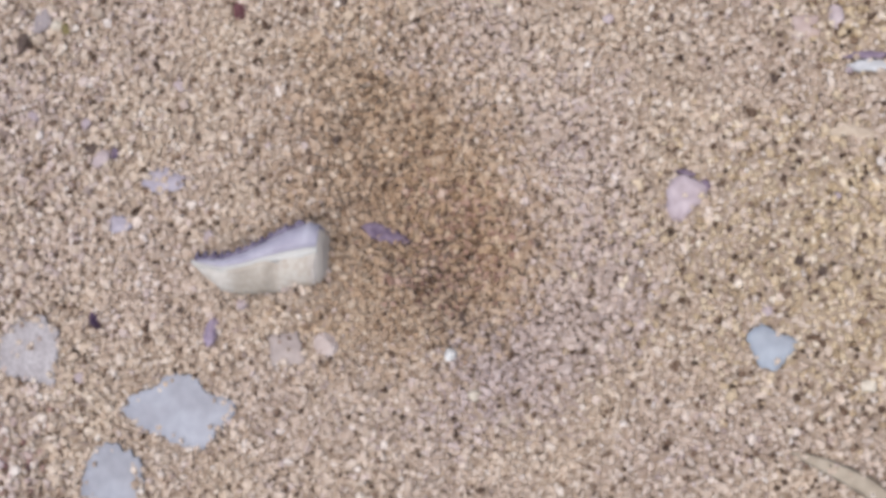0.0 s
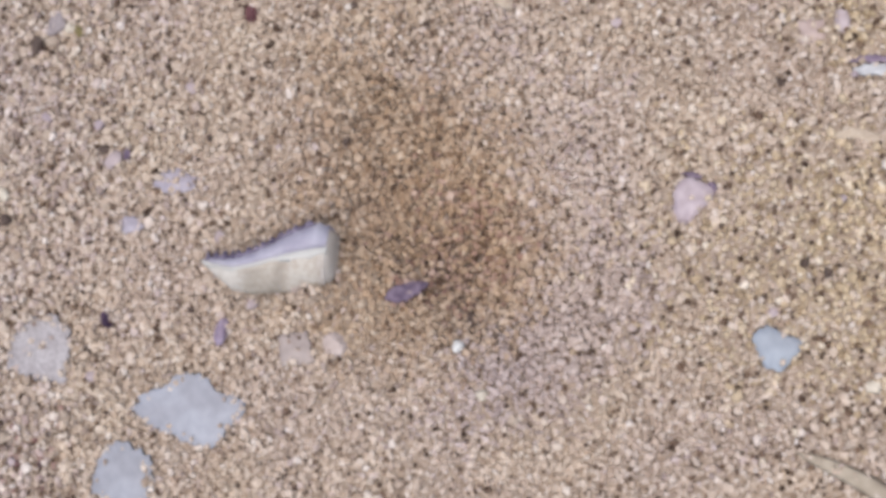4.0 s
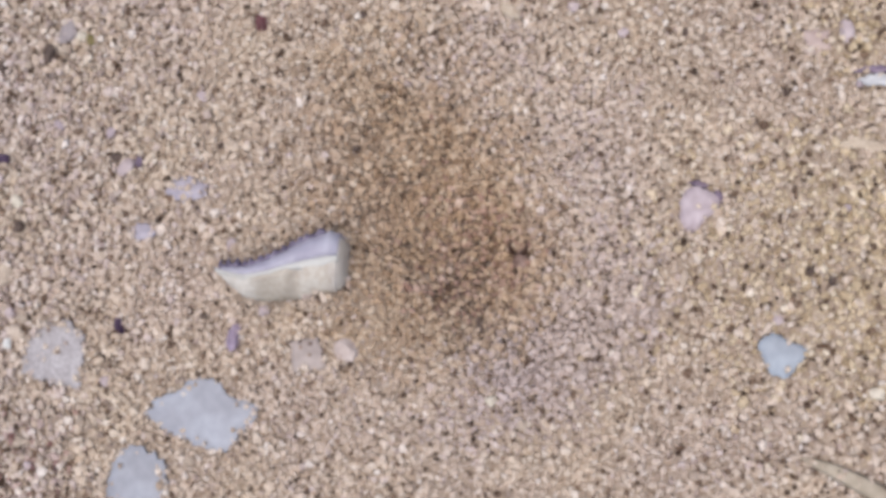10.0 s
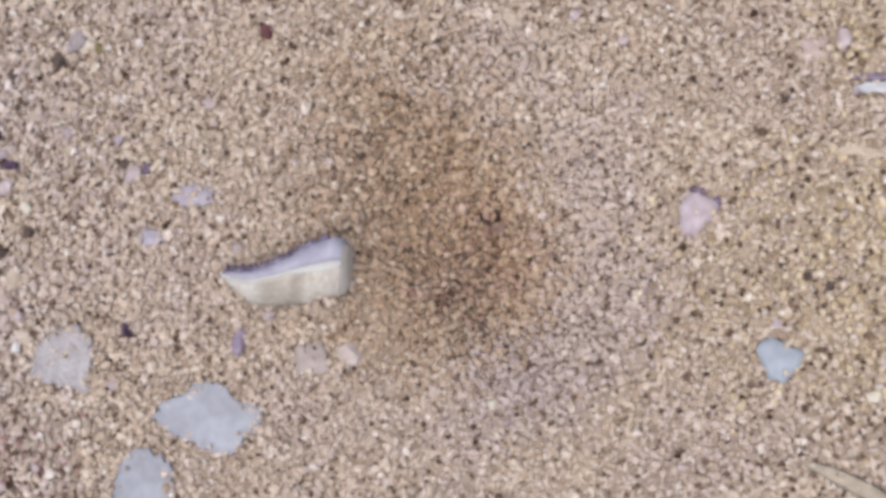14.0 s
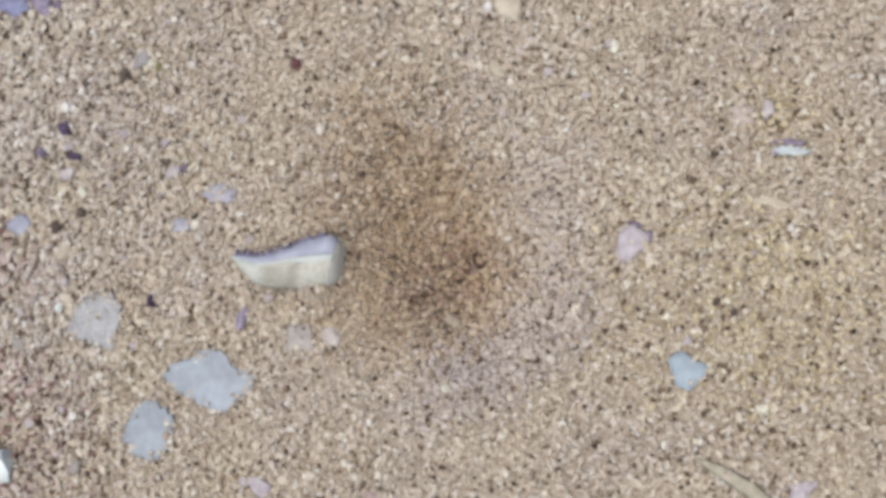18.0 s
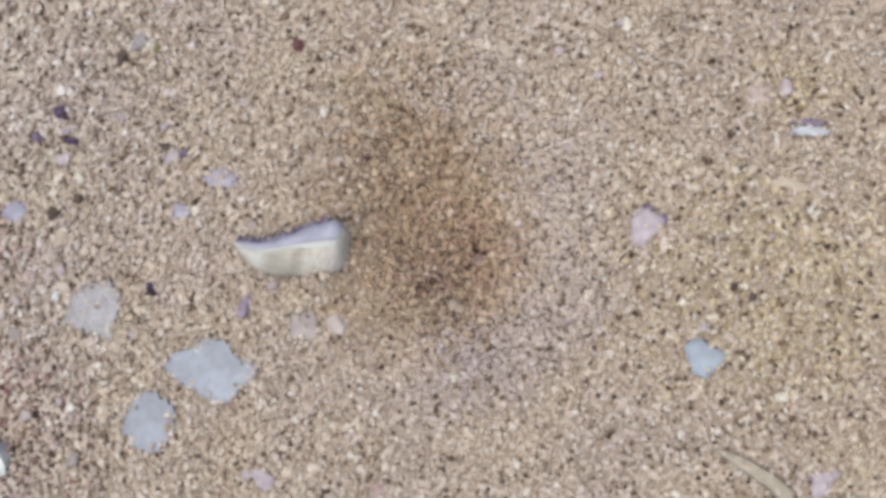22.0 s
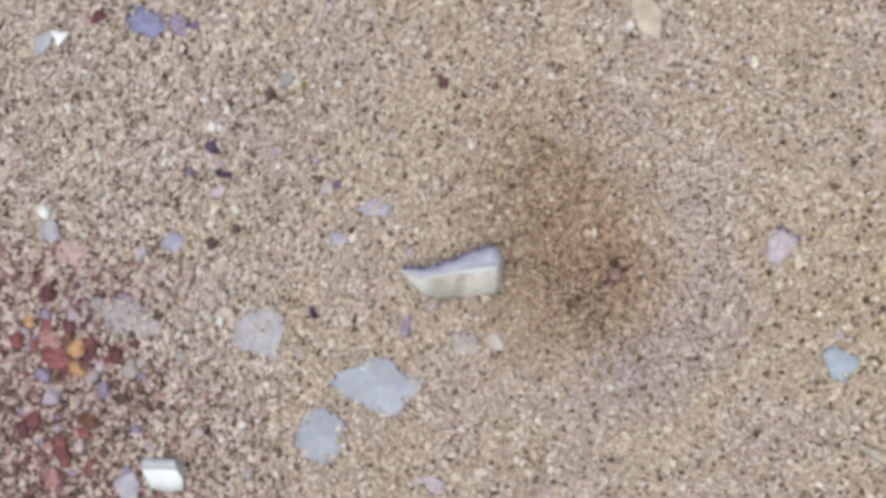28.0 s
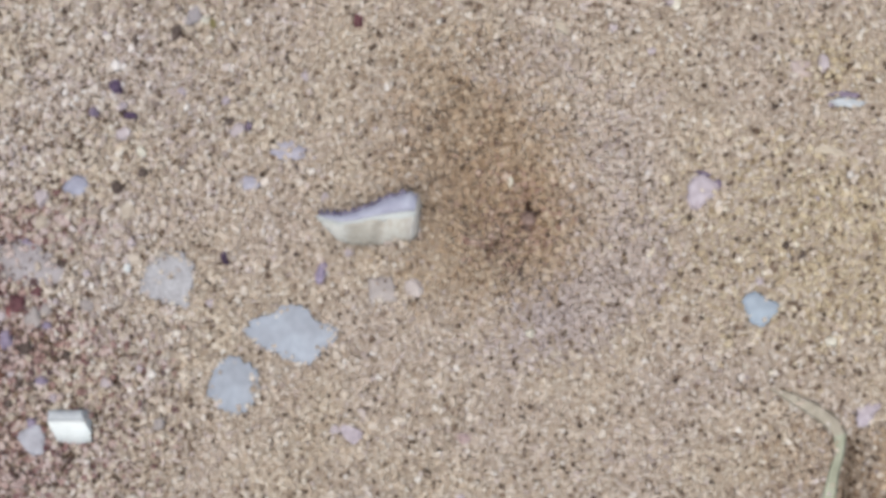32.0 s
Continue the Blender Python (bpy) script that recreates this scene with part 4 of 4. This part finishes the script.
def dry_leaf():
    """The curled edge of a buried dry leaf: a ribbon that bends round."""
    root = new("dry_leaf")
    path = [(52.2, -6.2), (53.7, -6.6), (55.5, -7.2), (57.5, -8.0), (59.4, -8.9), (60.7, -9.8), (61.4, -10.8), (61.7, -13.0), (61.2, -15.8), (61.0, -18.0), (60.6, -22.1)]
    secs = []
    for k, (x, y) in enumerate(path):
        a, b = path[max(0, k - 1)], path[min(len(path) - 1, k + 1)]
        d = Vector((b[0] - a[0], b[1] - a[1], 0)).normalized()
        nrm = Vector((d.y, -d.x, 0))
        w = (0.1, 0.45, 0.7, 0.85, 0.95, 1.0, 0.85, 0.65, 0.7, 0.8, 0.8)[k]
        h = (0.05, 0.2, 0.24, 0.26, 0.28, 0.32, 0.4, 0.45, 0.45, 0.4, 0.4)[k]
        z = z_at(x, y)
        sec = []
        for o, hh in ((-1.0, 1.0), (-0.5, 0.9), (0.0, 0.72), (0.5, 0.5), (1.0, 0.2), (0.5, 0.1), (0.0, 0.3), (-0.5, 0.5)):
            p = Vector((x, y, 0)) - nrm * o * w
            sec.append((p.x, p.y, z + 0.28 + h * hh))
        secs.append(sec)
    part("blade", loft(secs[:7]), LEAF, root)
    part("curled_edge", loft(secs[6:]), LEAF_PALE, root, "pale green curled edge")
    return tagged(root, "curled edge of a dry grey-green leaf buried in sand", "leaf")


dry_leaf()
flake("pale_chip", PALE_CHIP, 0.7, LAVENDER, "dull pinkish lilac forked chip beside the dry leaf", "shell", 0.4, seed=15)


# ---- what moves ----
def ant_lion():
    """A pit-digging larva: it sits in the sand, only head and jaws come out."""
    root = new("ant_lion")
    root.scale = (1.15, 1.15, 1.15)
    part("abdomen", lump_bm(2.0, 2.8, 1.2, 301, 0.1, 2, 0), INSECT, root).location = (0, -3.6 * MM, -2.2 * MM)
    part("thorax", lump_bm(1.1, 1.1, 0.8, 302, 0.1, 2, 0), INSECT, root).location = (0, -0.9 * MM, -1.4 * MM)
    part("head", lump_bm(0.85, 0.95, 0.45, 303, 0.12, 2, 0), INSECT, root, "flat mottled head").location = (0, 0.4 * MM, -0.3 * MM)
    jaws = []
    for side in (-1, 1):
        secs = []
        for k in range(9):
            u = k / 8
            a = u * 2.5
            cx, cy = side * (0.3 + 0.5 * math.sin(a)), 0.0 + 1.35 * u
            r = 0.34 * (1 - 0.7 * u)
            secs.append([(cx + r * math.cos(t * math.pi / 3), cy, 0.15 + 0.3 * u + r * math.sin(t * math.pi / 3)) for t in range(6)])
        j = part("mandible", loft(secs), JAW, root, "dark curved jaw")
        j.location = (0, 0.9 * MM, 0)
        jaws.append(j)
    tagged(root, "mottled brown ant lion larva half buried in its pit", "insect")
    return root, jaws


def tossed_sand(seed, material, n=200, spread=2.1):
    """A handful of grains that is flung out together."""
    rng = np.random.default_rng(seed)
    p = np.stack([rng.normal(0, spread * 0.8, n), rng.normal(0, spread * 0.42, n), rng.normal(0, 0.3, n)], 1)
    me = grain_mesh("tossed_sand", p, np.clip(rng.lognormal(math.log(0.3), 0.25, n), 0.18, 0.5), material, rng)
    return tagged(new("tossed_sand", me), "loose handful of sand flung out of the pit", "sand", "flung sand", kind="stuff")


LARVA, JAWS = ant_lion()
PETAL = flake("purple_flake", [(-2.7, 0.0), (-1.6, 0.9), (0.4, 1.0), (2.2, 0.6), (2.8, 0.0), (1.0, -0.7), (-1.2, -0.8)], 0.4, DUSK,
              "thin purple shell flake sliding on the pit slope", "shell", 0.5, seed=17)
ROLLER = lump("white_grain", 17.6, -0.2, 0.75, 0.65, 0.6, WHITE, 402, "bright white grain on the near slope of the pit")
CLUMP = lump("tan_clump", 17.3, 4.5, 1.1, 0.9, 0.8, CLOD, 404, "tan clump of sand grains on the near slope")
SPLINTER = part("cream_splinter", lump_bm(0.34, 0.8, 0.32, 403), CREAM_GRAIN)
tagged(SPLINTER, "small cream splinter standing on the pit slope", "stone")
TOSSES = [tossed_sand(500 + k, DRYING if k < 3 else LILAC) for k in range(7)]


def on_slope(x, y, lift=0.0, turn=0.0):
    """A pose on the sand at x, y, leaning with the slope."""
    e = 0.8
    n = Vector((z_at(x - e, y) - z_at(x + e, y), z_at(x, y - e) - z_at(x, y + e), 2 * e)).normalized()
    lean = Vector((0, 0, 1)).rotation_difference(n).to_matrix().to_4x4()
    return Matrix.Translation((x * MM, y * MM, (z_at(x, y) + lift) * MM)) @ lean @ pose(0, 0, 0, 0, 0, turn)


def motions():
    # the larva: seconds, x, y, how far it is out, heading
    rows = [(0, 14.5, 13.4, -1.2, 20), (0.55, 14.5, 13.5, -1, 20), (0.75, 14.5, 14.2, 1, -10), (1.2, 14.8, 13, 0.9, -30), (1.6, 13.8, 13.3, 0.7, 10), (2, 13.1, 11.7, 0.5, -45),
            (2.5, 13.4, 11.6, 0.7, 40), (3, 13.4, 10.9, 0.6, 50), (3.6, 14, 9.6, -0.2, 30), (5.4, 19.4, 6.8, 0, -10), (5.8, 19.9, 6.8, 0.7, -30), (6.3, 19.4, 6.8, 0.6, -30),
            (7, 20, 6, 0.4, -20), (7.8, 21.3, 7, 0, -20), (8.7, 22.7, 9, 0.7, -40), (9.5, 23.7, 9, 0.6, -50), (10, 22.5, 10.9, 0.5, 0), (10.7, 23.8, 10.8, 0.6, -40),
            (11.1, 21.8, 13.7, 0.9, 30), (12, 23.4, 14.2, 0.5, 0), (12.45, 20.8, 14.9, 1, 80), (13, 20.9, 14.9, 0.9, 80), (13.4, 19.3, 13.4, -0.5, 40), (14, 19.5, 14.9, 0.4, 20),
            (17, 19.8, 12.6, 0.6, -20), (18, 20.1, 12.4, 0.7, -40), (19.2, 21.2, 12.9, 0.7, -40), (19.6, 20.4, 11.2, 0.8, 0), (20.4, 20.1, 11.1, 0.7, -20), (21.2, 19.9, 10, 0.8, 0),
            (21.6, 19.7, 11.8, 0.9, -10), (22, 19.6, 11.7, 0.8, -10), (23.2, 17.8, 10.5, 0.8, 20), (24.4, 17.6, 11.9, 0.8, 0), (27, 18.7, 11.1, 0.8, -20), (29, 20.3, 12.7, 0.9, -40),
            (30, 19.2, 12.1, 0.8, -30), (31, 19, 10, 0.8, -10), (31.5, 19.4, 11.2, 0.9, -20), (32, 19.2, 11.7, 0.9, -20)]
    walk(LARVA, [(t, on_slope(x, y, lift - (0.25 if t > 15 else 0.1), turn)) for t, x, y, lift, turn in rows])
    for jaw, side in zip(JAWS, (-1, 1)):
        swing = [(0, 5), (0.7, 25), (1.0, 8), (1.3, 22), (2.0, 5), (2.5, 18), (5.8, 20), (6.4, 6), (9.0, 18), (11.1, 25), (11.5, 4), (12.5, 30), (13.2, 5), (19.6, 22), (20.2, 5),
                 (21.2, 22), (22.4, 24), (23.2, 20), (24.4, 8), (29.0, 14), (32.0, 10)]
        walk(jaw, [(t, pose(0, 0.9 * MM, 0, 0, 0, -side * a * 0.6)) for t, a in swing])
    # the purple flake is pushed down the slope and buried
    petal = [(0, 10.9, 12.4, 0.55, -8), (0.55, 10.9, 12.5, 0.55, -8), (0.72, 9.3, 7.1, 0.6, 50), (1.3, 9, 6.9, 0.6, 52), (1.6, 9.9, 8.1, 0.6, 45), (2, 11.2, 5.5, 0.6, 15), (2.4, 12.3, 6.4, 0.6, 30),
             (3.2, 12.1, 6.4, 0.6, 28), (3.5, 12.6, 6.5, 0.6, 35), (4.4, 13.7, 6.8, 0.2, 30), (5.2, 14.5, 6.7, -1.6, 20), (32, 13.9, 6.7, -1.6, 20)]
    walk(PETAL, [(t, on_slope(x, y, lift, turn)) for t, x, y, lift, turn in petal])
    roller = [(0, 19.1, 0.5, 0.75), (2.2, 19.1, 0.6, 0.75), (2.5, 18.9, 1.4, 0.85), (5.5, 18.9, 1.3, 0.85), (5.8, 19, 1.8, -1.2), (32, 19.4, 1.5, -1.2)]
    walk(ROLLER, [(t, on_slope(x, y, lift)) for t, x, y, lift in roller])
    splinter = [(0, 17.3, 11.3, -2), (24.6, 15.8, 12.2, -2), (25.4, 18, 15.4, 1), (25.8, 17, 17.3, 0.5), (32, 16.4, 16.4, 0.5)]
    walk(SPLINTER, [(t, on_slope(x, y, lift)) for t, x, y, lift in splinter])
    clump = [(0, 19.5, 6.9, -2.4), (14.6, 19.8, 7, -2.4), (15.2, 21.4, 5.9, 1.2), (15.5, 20.6, 5.2, 0.3), (19, 19.7, 5.2, 0.3), (23.2, 19.0, 5.2, 0.3), (24.2, 18.8, 5.0, -1.6), (32, 18.8, 5.0, -1.6)]
    walk(CLUMP, [(t, on_slope(x, y, lift)) for t, x, y, lift in clump])
    # sand flung out: start, from, over, to
    flights = [(7.02, (21.7, 6.6), (24.1, 10.3), (30.2, 6.9)), (10.92, (22.3, 10.0), (20.2, 17.0), (11.8, 30.7)), (12.32, (21.0, 12.0), (10.0, 15.9), (-3.4, 17.4)),
               (19.46, (19.5, 9.1), (16.6, 2.1), (10.1, -7.6)), (20.72, (19.2, 9.0), (21.3, 9.3), (18.0, -0.8)), (22.32, (18.9, 9.1), (20.8, 6.7), (15.1, -6.7)), (23.02, (18.2, 8.9), (21.0, 9.6), (12.9, -5.8))]
    for ob, (t, a, b, c) in zip(TOSSES, flights):
        aim = math.degrees(math.atan2(c[1] - a[1], c[0] - a[0]))
        rest = on_slope(a[0], a[1], -2.6, aim)
        up = pose(b[0] * MM, b[1] * MM, 3.0 * MM, 12, 18, aim)
        down = on_slope(c[0], c[1], -0.05, aim)
        sunk = on_slope(c[0], c[1], -2.6, aim)
        rows = [(0, rest), (t, rest), (t + 0.08, up), (t + 0.25, down), (t + 0.5, sunk), (32, sunk)]
        walk(ob, rows)


motions()
